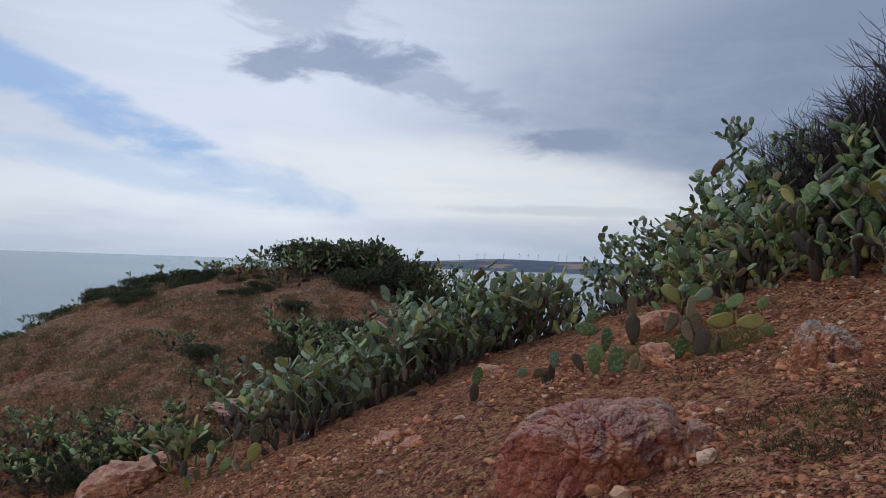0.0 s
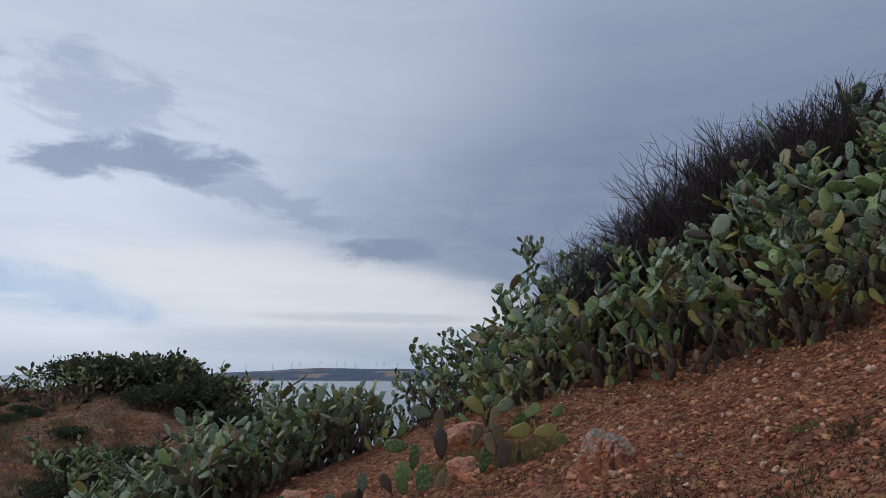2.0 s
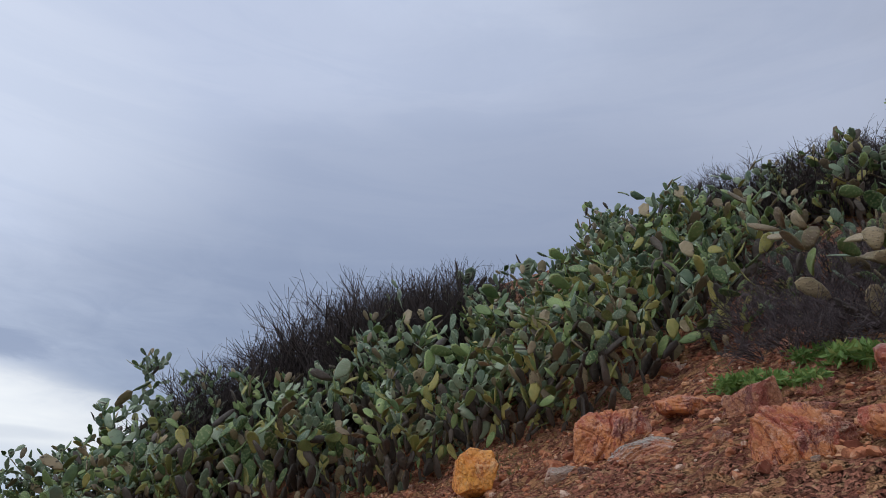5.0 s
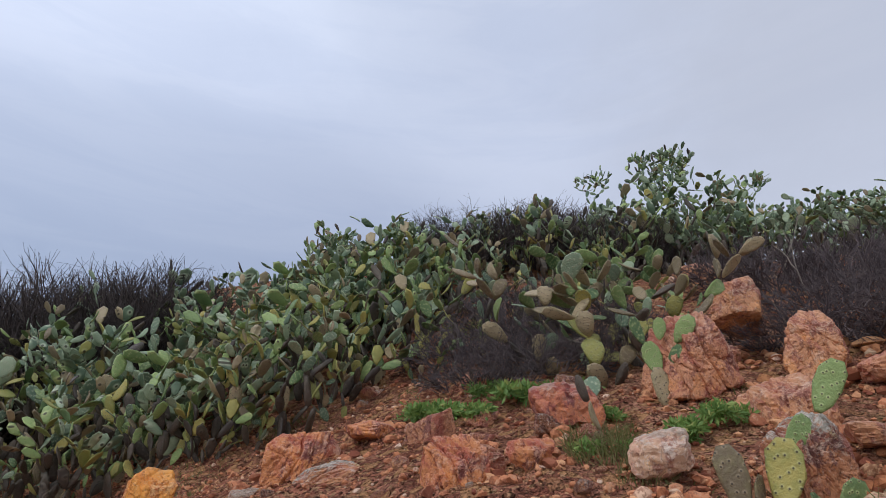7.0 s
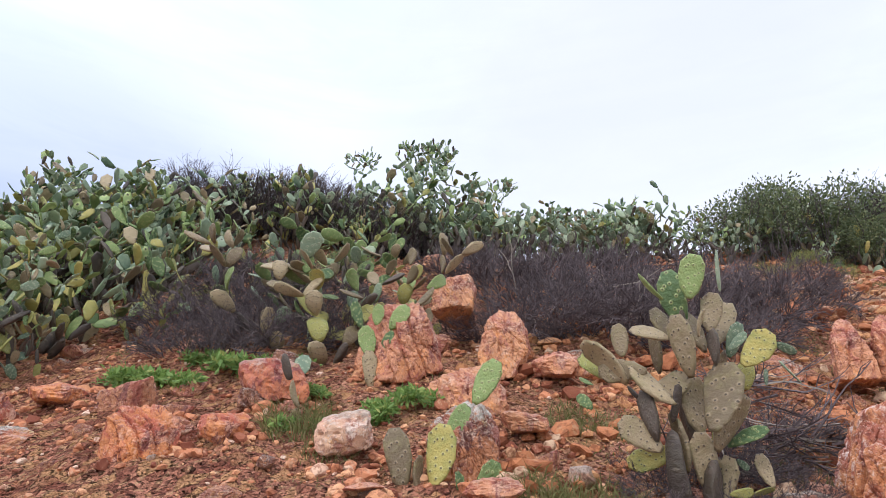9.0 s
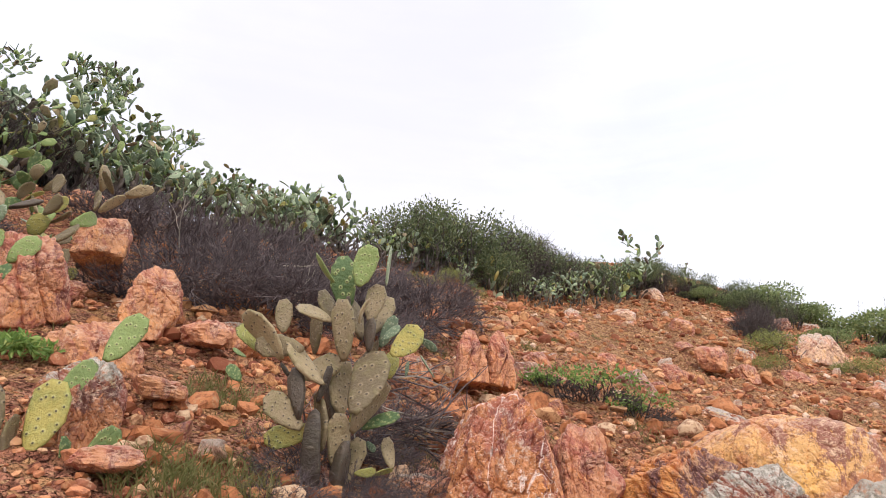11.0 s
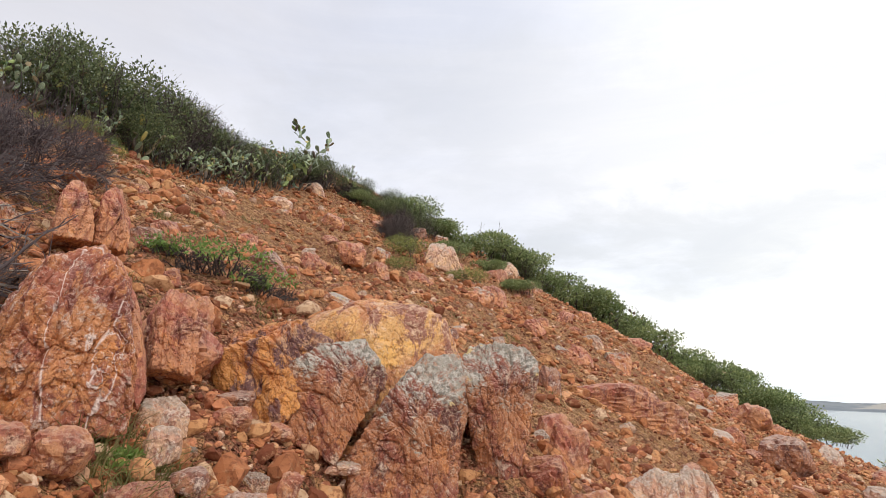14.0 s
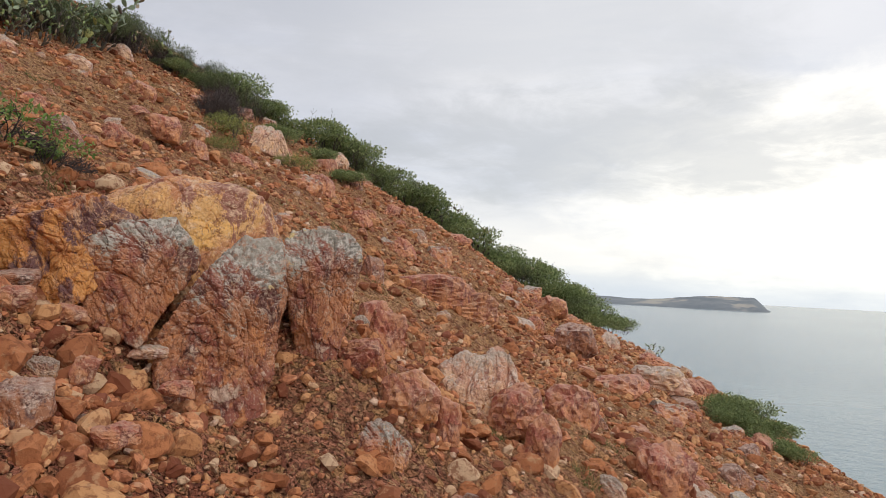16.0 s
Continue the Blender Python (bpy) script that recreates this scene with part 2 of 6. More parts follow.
def soil_material():
    k = Mat("red_gravelly_soil", 0.92, 0.15)
    big, mid = k.noise(0.35, 4, 0.6), k.noise(2.2, 5, 0.6)
    fine, stone = k.noise(28, 4, 0.6), k.cells(34, "Color")
    pebble = k.cells(34)
    c = k.mix(k.step(big, 0.36, 0.66), (0.54, 0.215, 0.14), (0.64, 0.32, 0.21))
    c = k.mix(k.step(k.noise(5.5, 5, 0.65), 0.53, 0.64, 0, 0.65), c, (0.22, 0.085, 0.05))
    c = k.mix(k.step(mid, 0.45, 0.7), c, (0.34, 0.115, 0.065))
    bits = k.t.nodes.new("ShaderNodeSeparateColor")
    k.t.links.new(stone, bits.inputs[0])
    c = k.mix(k.step(bits.outputs[0], 0.62, 0.85, 0, 0.85), c, (0.60, 0.36, 0.20))
    c = k.mix(k.step(bits.outputs[1], 0.66, 0.85, 0, 0.85), c, (0.16, 0.052, 0.036))
    c = k.mix(k.step(fine, 0.35, 0.7, 0, 0.4), c, (0.20, 0.09, 0.05))
    moss = k.math("MULTIPLY", k.step(k.noise(0.55, 5, 0.62, 0.4), 0.55, 0.68), k.step(k.noise(9, 4, 0.7), 0.42, 0.62))
    c = k.mix(k.math("MULTIPLY", moss, 0.8), c, (0.16, 0.125, 0.045))
    place = k.t.nodes.new("ShaderNodeSeparateXYZ")
    k.t.links.new(k.co, place.inputs[0])
    turf = k.math("MULTIPLY", k.step(place.outputs[1], 10.5, 14.0), k.step(k.noise(0.8, 6, 0.7), 0.36, 0.56))
    c = k.mix(k.math("MULTIPLY", turf, 0.85), c, k.mix(k.step(k.noise(6, 5, 0.7), 0.4, 0.6), (0.30, 0.22, 0.145), (0.54, 0.39, 0.28)))
    # tan seaward ground; its paleness also paints in the distance haze
    c = k.mix(k.math("MULTIPLY", k.step(place.outputs[1], -3.0, -8.0), k.step(k.noise(1.1, 6, 0.7), 0.34, 0.60, 0.35, 0.95)), c, k.mix(k.step(k.noise(16, 5, 0.7), 0.4, 0.6), (0.46, 0.235, 0.12), (0.70, 0.43, 0.235)))
    lumps = k.cells(13, "Color")
    chunk = k.t.nodes.new("ShaderNodeSeparateColor")
    k.t.links.new(lumps, chunk.inputs[0])
    c = k.mix(k.step(chunk.outputs[0], 0.68, 0.8, 0, 0.7), c, (0.58, 0.32, 0.15))
    c = k.mix(k.step(chunk.outputs[1], 0.78, 0.88, 0, 0.6), c, (0.25, 0.085, 0.055))
    gap = k.cells(13, "Distance", "DISTANCE_TO_EDGE")
    c = k.mix(k.step(gap, 0.0, 0.08, 0.45, 0), c, (0.13, 0.05, 0.034))
    k.bump(k.math("SUBTRACT", 1.0, pebble), 1.0, 0.06)
    k.bump(k.step(gap, 0.0, 0.18), 0.4, 0.04)
    k.bump(k.math("SUBTRACT", 1.0, k.cells(11)), 0.8, 0.10)
    k.bump(k.noise(7, 6, 0.65), 0.8, 0.14)
    k.bump(k.noise(5, 8, 0.7, 0.3, None, True), 0.6, 0.08)
    k.bump(fine, 0.5, 0.012)
    k.bump(k.noise(90, 2, 0.6), 0.4, 0.004)
    return k.done(k.mix(1.0, c, (0.98, 0.94, 0.90), "MULTIPLY"))


def rock_material(name, a, b, dark, lichen=0.0, pale=(0.66, 0.52, 0.42), grain=1.0, vein=0.0, stain=0.0):
    """Broken iron-stained rock: big stains, streaks along the bedding, pale coatings, hair cracks, lichen on top."""
    k = Mat(name, 0.62, 0.4)
    big = k.noise(2.1 * grain, 10, 0.72, 0.5)
    streak = k.noise(4.2 * grain, 10, 0.76, 0.35, (1.2, 1.0, 0.6))
    coat = k.noise(5.6 * grain, 10, 0.80, 0.4, (1.0, 1.0, 0.75))
    fine, grit = k.noise(30, 7, 0.72, 0.4), k.noise(130, 3, 0.6)
    c = k.mix(k.step(big, 0.44, 0.54), a, b)
    c = k.mix(k.step(k.noise(1.2, 8, 0.7, 1.0), 0.54, 0.60, 0, 0.8), c, (min(0.8, b[0] * 1.25), b[1] * 1.22, b[2] * 0.95))
    c = k.mix(k.step(streak, 0.535 - stain, 0.59 - stain, 0, 0.95), c, dark)
    c = k.mix(k.step(streak, 0.455, 0.41, 0, 0.7), c, (min(0.8, b[0] * 1.1), b[1] * 1.12, b[2] * 1.1))
    c = k.mix(k.step(coat, 0.54, 0.60, 0, 0.8), c, pale)
    c = k.mix(k.step(k.noise(13, 8, 0.76, 0.3), 0.55, 0.62, 0, 0.75), c, (a[0] * 0.5, a[1] * 0.42, a[2] * 0.45))
    c = k.mix(k.step(fine, 0.55, 0.63, 0, 0.6), c, (a[0] * 0.42, a[1] * 0.36, a[2] * 0.38))
    c = k.mix(k.step(k.noise(44, 7, 0.78, 0.2), 0.54, 0.62, 0, 0.65), c, pale)
    # paler on faces that turn upward, broken by noise
    pale_up = k.math("ADD", k.facing_up(), k.math("MULTIPLY", k.math("SUBTRACT", k.noise(7, 8, 0.75), 0.5), 1.6))
    c = k.mix(k.step(pale_up, 0.55, 1.0, 0, 0.35), c, (pale[0] * 0.95, pale[1] * 0.9, pale[2] * 0.92))
    wob = k.t.nodes.new("ShaderNodeTexNoise")
    wob.inputs["Scale"].default_value, wob.inputs["Detail"].default_value = 4.0, 6.0
    k.t.links.new(k.co, wob.inputs["Vector"])
    half = k.t.nodes.new("ShaderNodeVectorMath")
    half.operation = "MULTIPLY"
    k.t.links.new(wob.outputs["Color"], half.inputs[0])
    half.inputs[1].default_value = (0.55, 0.55, 0.3)
    bent = k.t.nodes.new("ShaderNodeVectorMath")
    bent.operation = "ADD"
    k.t.links.new(k.scaled((1.3, 1.0, 0.45)), bent.inputs[0])
    k.t.links.new(half.outputs[0], bent.inputs[1])
    seam = k.t.nodes.new("ShaderNodeTexVoronoi")
    seam.feature = "DISTANCE_TO_EDGE"
    seam.inputs["Scale"].default_value = 2.6
    k.t.links.new(bent.outputs[0], seam.inputs["Vector"])
    here = k.step(k.noise(1.9, 4, 0.6), 0.44, 0.56)
    c = k.mix(k.math("MULTIPLY", k.step(seam.outputs["Distance"], 0.0, 0.008, 0.5, 0), here), c, (a[0] * 0.3, a[1] * 0.25, a[2] * 0.28))
    k.bump(k.math("MULTIPLY", k.step(seam.outputs["Distance"], 0.0, 0.02), here), 0.2, 0.012)
    if vein:
        line = k.math("ABSOLUTE", k.math("SUBTRACT", k.noise(1.1, 3, 0.5, 0.5, (2.2, 2.2, 0.25)), 0.56))
        c = k.mix(k.math("MULTIPLY", k.step(line, 0.0, 0.010, 1, 0), vein), c, (0.78, 0.68, 0.62))
    if lichen:
        box = k.t.nodes.new("ShaderNodeSeparateXYZ")
        k.t.links.new(k.t.nodes.new("ShaderNodeTexCoord").outputs["Generated"], box.inputs[0])
        cap = k.math("ADD", k.math("MULTIPLY", k.facing_up(), 0.35), k.math("MULTIPLY", k.math("SUBTRACT", box.outputs[2], 0.62), 2.0))
        top = k.math("ADD", cap, k.math("MULTIPLY", k.math("SUBTRACT", k.noise(2.2, 9, 0.72, 0.8), 0.5), 3.2))
        crust = k.math("MULTIPLY", k.step(top, 0.30, 0.62), k.math("MULTIPLY", k.step(k.noise(17, 7, 0.75), 0.36, 0.50, 0.25, 1.0), lichen))
        lic = k.mix(k.step(k.noise(24, 7, 0.78), 0.44, 0.56), (0.20, 0.185, 0.15), (0.52, 0.485, 0.42))
        lic = k.mix(k.step(k.noise(5, 7, 0.7), 0.45, 0.6, 0, 0.8), lic, (0.33, 0.30, 0.24))
        lic = k.mix(k.step(k.noise(3.1, 6, 0.7), 0.57, 0.63, 0, 0.75), lic, (0.62, 0.45, 0.15))
        c = k.mix(crust, c, lic)
    k.bump(big, 0.2, 0.06)
    k.bump(streak, 0.3, 0.03)
    k.bump(k.noise(4.5, 9, 0.68, 0.3, (1.1, 1, 0.8), True), 0.5, 0.04)
    k.bump(k.noise(16, 8, 0.72, 0.2, None, True), 0.8, 0.022)
    k.bump(fine, 0.8, 0.016)
    k.bump(grit, 0.5, 0.004)
    return k.done(k.mix(1.0, c, (1.10, 1.06, 1.06), "MULTIPLY"))


def gravel_material(name, tint):
    k = Mat(name, 0.85, 0.2)
    r = k.island()
    c = k.mix(k.step(r, 0.05, 0.4), (0.22, 0.078, 0.05), (0.55, 0.25, 0.135))
    c = k.mix(k.step(r, 0.55, 0.85), c, (0.66, 0.39, 0.22))
    c = k.mix(k.step(r, 0.88, 0.95), c, (0.68, 0.54, 0.43))
    c = k.mix(k.step(k.noise(22, 6, 0.7), 0.48, 0.6, 0, 0.75), c, (0.25, 0.10, 0.06))
    c = k.mix(k.step(k.noise(13, 6, 0.7), 0.55, 0.65, 0, 0.6), c, (0.58, 0.40, 0.27))
    k.bump(k.noise(60, 4, 0.65), 0.5, 0.008)
    return k.done(k.mix(1.0, c, tint, "MULTIPLY"))


def pad_material(name, c0, c1, spot, blotch, blot_amt):
    k = Mat(name, 0.5, 0.4)
    r = k.math("FRACT", k.math("ADD", k.random(), k.island()))
    c = k.mix(k.step(r, 0.1, 0.9), c0, c1)
    c = k.mix(k.step(k.noise(3, 4, 0.6), 0.45, 0.68, 0, blot_amt), c, blotch)
    c = k.mix(k.step(k.noise(6, 6, 0.7, 0.5), 0.60, 0.70, 0, 0.7), c, (0.19, 0.14, 0.085))
    dots = k.cells(7.0, flat=True)
    c = k.mix(k.step(dots, 0.10, 0.34, 0.65, 0), c, spot)
    c = k.mix(k.step(dots, 0.06, 0.15, 0.9, 0), c, (0.05, 0.036, 0.024))
    c = k.mix(k.step(k.noise(22, 4, 0.7), 0.5, 0.72, 0, 0.4), c, (c0[0] * 0.65, c0[1] * 0.65, c0[2] * 0.65))
    k.bump(k.step(dots, 0.05, 0.28, 1, 0), 0.35, 0.015)
    k.bump(k.noise(12, 5, 0.65), 0.5, 0.03)
    return k.done(c)


def leaf_material(name, c0, c1, c2, rough=0.5):
    k = Mat(name, rough, 0.35)
    r = k.island()
    c = k.mix(k.step(r, 0.1, 0.7), c0, c1)
    c = k.mix(k.step(r, 0.8, 1.0), c, c2)
    c = k.mix(k.step(k.noise(2.5, 3), 0.4, 0.65, 0, 0.5), c, c0)
    thin = k.t.nodes.new("ShaderNodeBsdfTranslucent")
    both = k.t.nodes.new("ShaderNodeMixShader")
    both.inputs[0].default_value = 0.35
    k.put(c, thin.inputs[0])
    k.t.links.new(k.b.outputs[0], both.inputs[1])
    k.t.links.new(thin.outputs[0], both.inputs[2])
    k.t.links.new(both.outputs[0], k.t.nodes["Material Output"].inputs[0])
    return k.done(c)


def twig_material(name, c0, c1):
    k = Mat(name, 0.9, 0.15)
    c = k.mix(k.step(k.island(), 0.1, 0.9), c0, c1)
    c = k.mix(k.step(k.noise(35, 3), 0.45, 0.7, 0, 0.5), c, (c0[0] * 0.5, c0[1] * 0.5, c0[2] * 0.5))
    return k.done(c)


def sea_material():
    k = Mat("open_sea_water", 0.22, 0.5)
    swell = k.noise(0.012, 3, 0.5, 0.3, (1, 2.2, 1))
    c = k.mix(k.step(k.noise(0.0035, 4, 0.55), 0.4, 0.65), (0.14, 0.215, 0.26), (0.20, 0.28, 0.31))
    k.bump(k.noise(0.28, 5, 0.6, 0.3, (1, 1.8, 1)), 0.9, 0.5)
    k.bump(swell, 0.4, 2.0)
    k.b.inputs["IOR"].default_value = 1.33
    return k.done(c)


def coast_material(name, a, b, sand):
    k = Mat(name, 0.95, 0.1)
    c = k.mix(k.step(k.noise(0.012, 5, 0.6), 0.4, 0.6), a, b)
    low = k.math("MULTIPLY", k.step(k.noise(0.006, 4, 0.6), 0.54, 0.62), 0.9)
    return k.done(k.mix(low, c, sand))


def plain(name, c, rough=0.6):
    k = Mat(name, rough)
    return k.done(k.mix(k.step(k.noise(3), 0.3, 0.7, 0, 0.3), c, tuple(v * 0.8 for v in c)))


SOIL = soil_material()
ROCK_RED = rock_material("red_jasper_rock", (0.38, 0.12, 0.08), (0.54, 0.25, 0.13), (0.22, 0.075, 0.06), 0.1, (0.60, 0.37, 0.25))
ROCK_VEIN = rock_material("veined_red_rock", (0.37, 0.12, 0.07), (0.54, 0.235, 0.10), (0.26, 0.085, 0.065), 0.0, vein=0.8)
ROCK_OCHRE = rock_material("ochre_rock", (0.38, 0.135, 0.085), (0.55, 0.265, 0.13), (0.27, 0.095, 0.065), 0.06, (0.62, 0.42, 0.29))
ROCK_YELLOW = rock_material("yellow_dome_rock", (0.50, 0.215, 0.095), (0.66, 0.375, 0.145), (0.28, 0.11, 0.08), 0.0, (0.70, 0.50, 0.33), 0.7, 0.0, 0.025)
ROCK_BRIGHT = rock_material("bright_orange_rock", (0.66, 0.24, 0.045), (0.74, 0.32, 0.06), (0.46, 0.14, 0.04), 0.0, (0.70, 0.42, 0.18))
ROCK_LEDGE = rock_material("red_and_yellow_ledge", (0.40, 0.105, 0.06), (0.56, 0.225, 0.085), (0.19, 0.06, 0.05), 0.0, (0.62, 0.36, 0.24))
ROCK_DOME = rock_material("streaked_dome_rock", (0.50, 0.19, 0.075), (0.60, 0.28, 0.09), (0.15, 0.075, 0.08), 0.0, (0.62, 0.38, 0.22), 0.8, 0.0, 0.05)
ROCK_GREY = rock_material("lichen_capped_rock", (0.44, 0.16, 0.085), (0.56, 0.26, 0.12), (0.24, 0.085, 0.06), 0.9)
ROCK_SPLIT = rock_material("dark_split_rock", (0.27, 0.085, 0.055), (0.44, 0.19, 0.09), (0.13, 0.05, 0.042), 1.0, (0.58, 0.44, 0.33))
ROCK_PALE = rock_material("pale_weathered_rock", (0.54, 0.30, 0.20), (0.62, 0.40, 0.26), (0.36, 0.16, 0.11), 0.6, (0.68, 0.58, 0.48))
ROCK_DARK = rock_material("dark_ironstone", (0.24, 0.10, 0.07), (0.38, 0.17, 0.09), (0.13, 0.06, 0.05), 0.25)
ROCK_MAROON = rock_material("maroon_rock", (0.32, 0.075, 0.055), (0.46, 0.16, 0.075), (0.17, 0.05, 0.046), 0.4, (0.46, 0.25, 0.18))
GRAVEL = gravel_material("mixed_gravel", (1.04, 0.93, 0.86))
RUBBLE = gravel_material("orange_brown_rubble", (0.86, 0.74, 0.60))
PAD_GREEN = pad_material("cactus_pad_green", (0.08, 0.14, 0.05), (0.28, 0.37, 0.125), (0.56, 0.60, 0.26), (0.26, 0.31, 0.10), 0.5)
PAD_BLUE = pad_material("cactus_pad_grey_green", (0.115, 0.175, 0.105), (0.35, 0.425, 0.27), (0.60, 0.64, 0.44), (0.27, 0.31, 0.17), 0.5)
PAD_YELLOW = pad_material("cactus_pad_yellow", (0.30, 0.29, 0.08), (0.47, 0.39, 0.11), (0.50, 0.47, 0.20), (0.24, 0.28, 0.08), 0.7)
PAD_BROWN = pad_material("cactus_pad_corky", (0.17, 0.125, 0.07), (0.40, 0.305, 0.175), (0.38, 0.29, 0.18), (0.26, 0.22, 0.10), 0.8)
PAD_DARK = pad_material("cactus_woody_stem_and_shade", (0.062, 0.046, 0.036), (0.12, 0.088, 0.064), (0.15, 0.12, 0.085), (0.08, 0.07, 0.045), 0.6)
LEAF_DARK = leaf_material("shrub_leaf_dark", (0.085, 0.11, 0.05), (0.18, 0.215, 0.095), (0.30, 0.31, 0.14))
LEAF_MID = leaf_material("shrub_leaf_mid", (0.16, 0.21, 0.085), (0.30, 0.365, 0.15), (0.45, 0.47, 0.20))
LEAF_OLIVE = leaf_material("ground_leaf_yellow_green", (0.17, 0.20, 0.06), (0.32, 0.34, 0.10), (0.46, 0.43, 0.15))
LEAF_LIME = leaf_material("succulent_leaf_bright", (0.14, 0.24, 0.06), (0.25, 0.38, 0.10), (0.42, 0.44, 0.14))
LEAF_RIDGE = leaf_material("ridge_leaf_and_shade", (0.045, 0.055, 0.032), (0.10, 0.115, 0.06), (0.18, 0.19, 0.09))
GRASS = leaf_material("dry_grass", (0.14, 0.15, 0.045), (0.26, 0.22, 0.09), (0.36, 0.27, 0.13), 0.7)
CUSHION = leaf_material("dark_cushion_leaf", (0.05, 0.05, 0.025), (0.10, 0.095, 0.04), (0.17, 0.14, 0.06), 0.8)
SCRUB = leaf_material("dry_scrub", (0.19, 0.15, 0.08), (0.30, 0.215, 0.115), (0.40, 0.28, 0.16), 0.8)
TWIG_DARK = twig_material("dark_bare_twig", (0.06, 0.047, 0.046), (0.125, 0.10, 0.092))
TWIG_BROWN = twig_material("brown_dead_twig", (0.085, 0.066, 0.068), (0.18, 0.142, 0.14))
TWIG_GREY = twig_material("bleached_stick", (0.22, 0.18, 0.15), (0.36, 0.31, 0.26))
SEA = sea_material()
# the air's haze is mixed straight into these far-land colours
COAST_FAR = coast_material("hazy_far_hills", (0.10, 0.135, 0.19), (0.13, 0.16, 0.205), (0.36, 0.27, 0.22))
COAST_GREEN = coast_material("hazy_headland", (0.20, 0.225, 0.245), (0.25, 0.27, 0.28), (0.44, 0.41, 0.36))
WHITE_PAINT = plain("white_painted_steel", (0.78, 0.79, 0.8))


# ---- shape of the land ----
def sst(a, b, v):
    u = np.clip((v - a) / (b - a), 0, 1)
    return u * u * (3 - 2 * u)


def sp(v, k=1.0):
    return np.logaddexp(0, v / k) * k


def vnoise(x, y, seed=0):
    """Smooth value noise in the plane, -1 to 1."""
    xi, yi = np.floor(x), np.floor(y)
    fx, fy = x - xi, y - yi
    fx, fy = fx * fx * (3 - 2 * fx), fy * fy * (3 - 2 * fy)

    def h(i, j):
        v = np.sin(i * 127.1 + j * 311.7 + seed * 74.7) * 43758.5453
        return (v - np.floor(v)) * 2 - 1
    a, b, c, d = h(xi, yi), h(xi + 1, yi), h(xi, yi + 1), h(xi + 1, yi + 1)
    return a + (b - a) * fx + (c - a) * fy + (a - b - c + d) * fx * fy


def land(x, y):
    """The hillside, its seaward nose and the spur beyond the saddle, without small relief."""
    x, y = np.asarray(x, float), np.asarray(y, float)
    s = 0.54 - 0.18 * sst(0.5, 7, y) + 0.07 * sst(-3, -20, y)
    crest = 13.0 + 0.25 * sp(-y - 9, 2)
    up = x - 0.9 * sp(x - crest, 0.8)
    z = -1.65 + 1.2 * sst(-8, -22, y) + np.where(x > 0, s * up, 0.42 * x)
    z = z - 0.38 * np.exp(-((x - 1.8) ** 2 + (y + 3.2) ** 2) / 4.0)
    z = z + 0.30 * np.exp(-((x - 1.7) ** 2 + (y + 5.3) ** 2) / 0.7)
    z = z + 0.45 * sp(up - 5.3, 0.4) * sst(0, 5, y)
    z = z - 0.55 * sp(y - 10.8 - 0.25 * np.clip(x, 0, 20), 0.7)
    edge = np.interp(x, [-30, -7, -5, -2, 10, 16, 60], [-4, -17, -21, -25, -25, -24, -40])
    z = z - 0.9 * sp(edge - y, 1.0)
    ridge = np.interp(x, [-60, -30, -19.6, -15.4, -12.6, -9, -5.5, -2.6, 0, 3, 12],
                      [-26, -12, -4.6, -2.4, -1.2, -0.5, -0.3, -0.8, -1.8, -5.0, -14])
    d = y - 26
    spur = ridge - np.where(d < 0, 0.22 * sp(-d, 1.2), 0.7 * sp(d, 1.2))
    k = 0.5
    z = k * np.logaddexp(z / k, spur / k)
    return z - 1.2 * sp(np.hypot(x, y) - 58, 3)


def ground(x, y):
    """The land with its bumps, ledges and rubble."""
    x, y = np.asarray(x, float), np.asarray(y, float)
    r = 0.16 * vnoise(x / 3.1, y / 3.1, 1) + 0.07 * vnoise(x / 1.1, y / 1.1, 2)
    r = r + 0.05 * (0.5 - np.abs(vnoise(x / 0.55 + 0.3 * y, y / 0.55, 3)))
    r = r + 0.022 * vnoise(x / 0.21, y / 0.21, 4) + 0.014 * vnoise(x / 0.09, y / 0.09, 5)
    r = r + 0.035 * (0.5 - np.abs(vnoise(x / 0.26, y / 0.26 + 0.2 * x, 14)))
    far = 0.5 - np.abs(vnoise(x / 0.95, y / 0.95, 15)) + 0.6 * (0.5 - np.abs(vnoise(x / 2.1, y / 1.6, 16)))
    r = r + 0.34 * far * sst(11.5, 15, y)
    # broken ledges, steeper and rougher on the seaward side
    c, d = x * 0.8 + y * 0.6, y * 0.8 - x * 0.6
    crag = 0.5 - np.abs(vnoise(c / 0.8, d / 0.45, 6)) + 0.5 * (0.5 - np.abs(vnoise(c / 0.37, d / 0.2, 7)))
    mask = sst(-0.25, 0.35, vnoise(x / 1.9, y / 1.9, 8)) * (0.35 + 0.65 * sst(1.5, -2.0, y))
    r = r + 0.17 * crag * mask
    rough = 0.4 + 0.6 * sst(1, 4, np.hypot(x, y))
    return land(x, y) + r * rough


# ---- meshes ----
def mesh_of(name, verts, faces, mat=None, smooth=True):
    me = bpy.data.meshes.new(name)
    verts = np.asarray(verts, np.float32)
    me.vertices.add(len(verts))
    me.vertices.foreach_set("co", verts.ravel())
    faces = np.asarray(faces, np.int32)
    n, k = faces.shape
    me.loops.add(n * k)
    me.loops.foreach_set("vertex_index", faces.ravel())
    me.polygons.add(n)
    me.polygons.foreach_set("loop_start", np.arange(n, dtype=np.int32) * k)
    me.polygons.foreach_set("use_smooth", np.full(n, smooth))
    me.update(calc_edges=True)
    if mat:
        me.materials.append(mat)
    return me


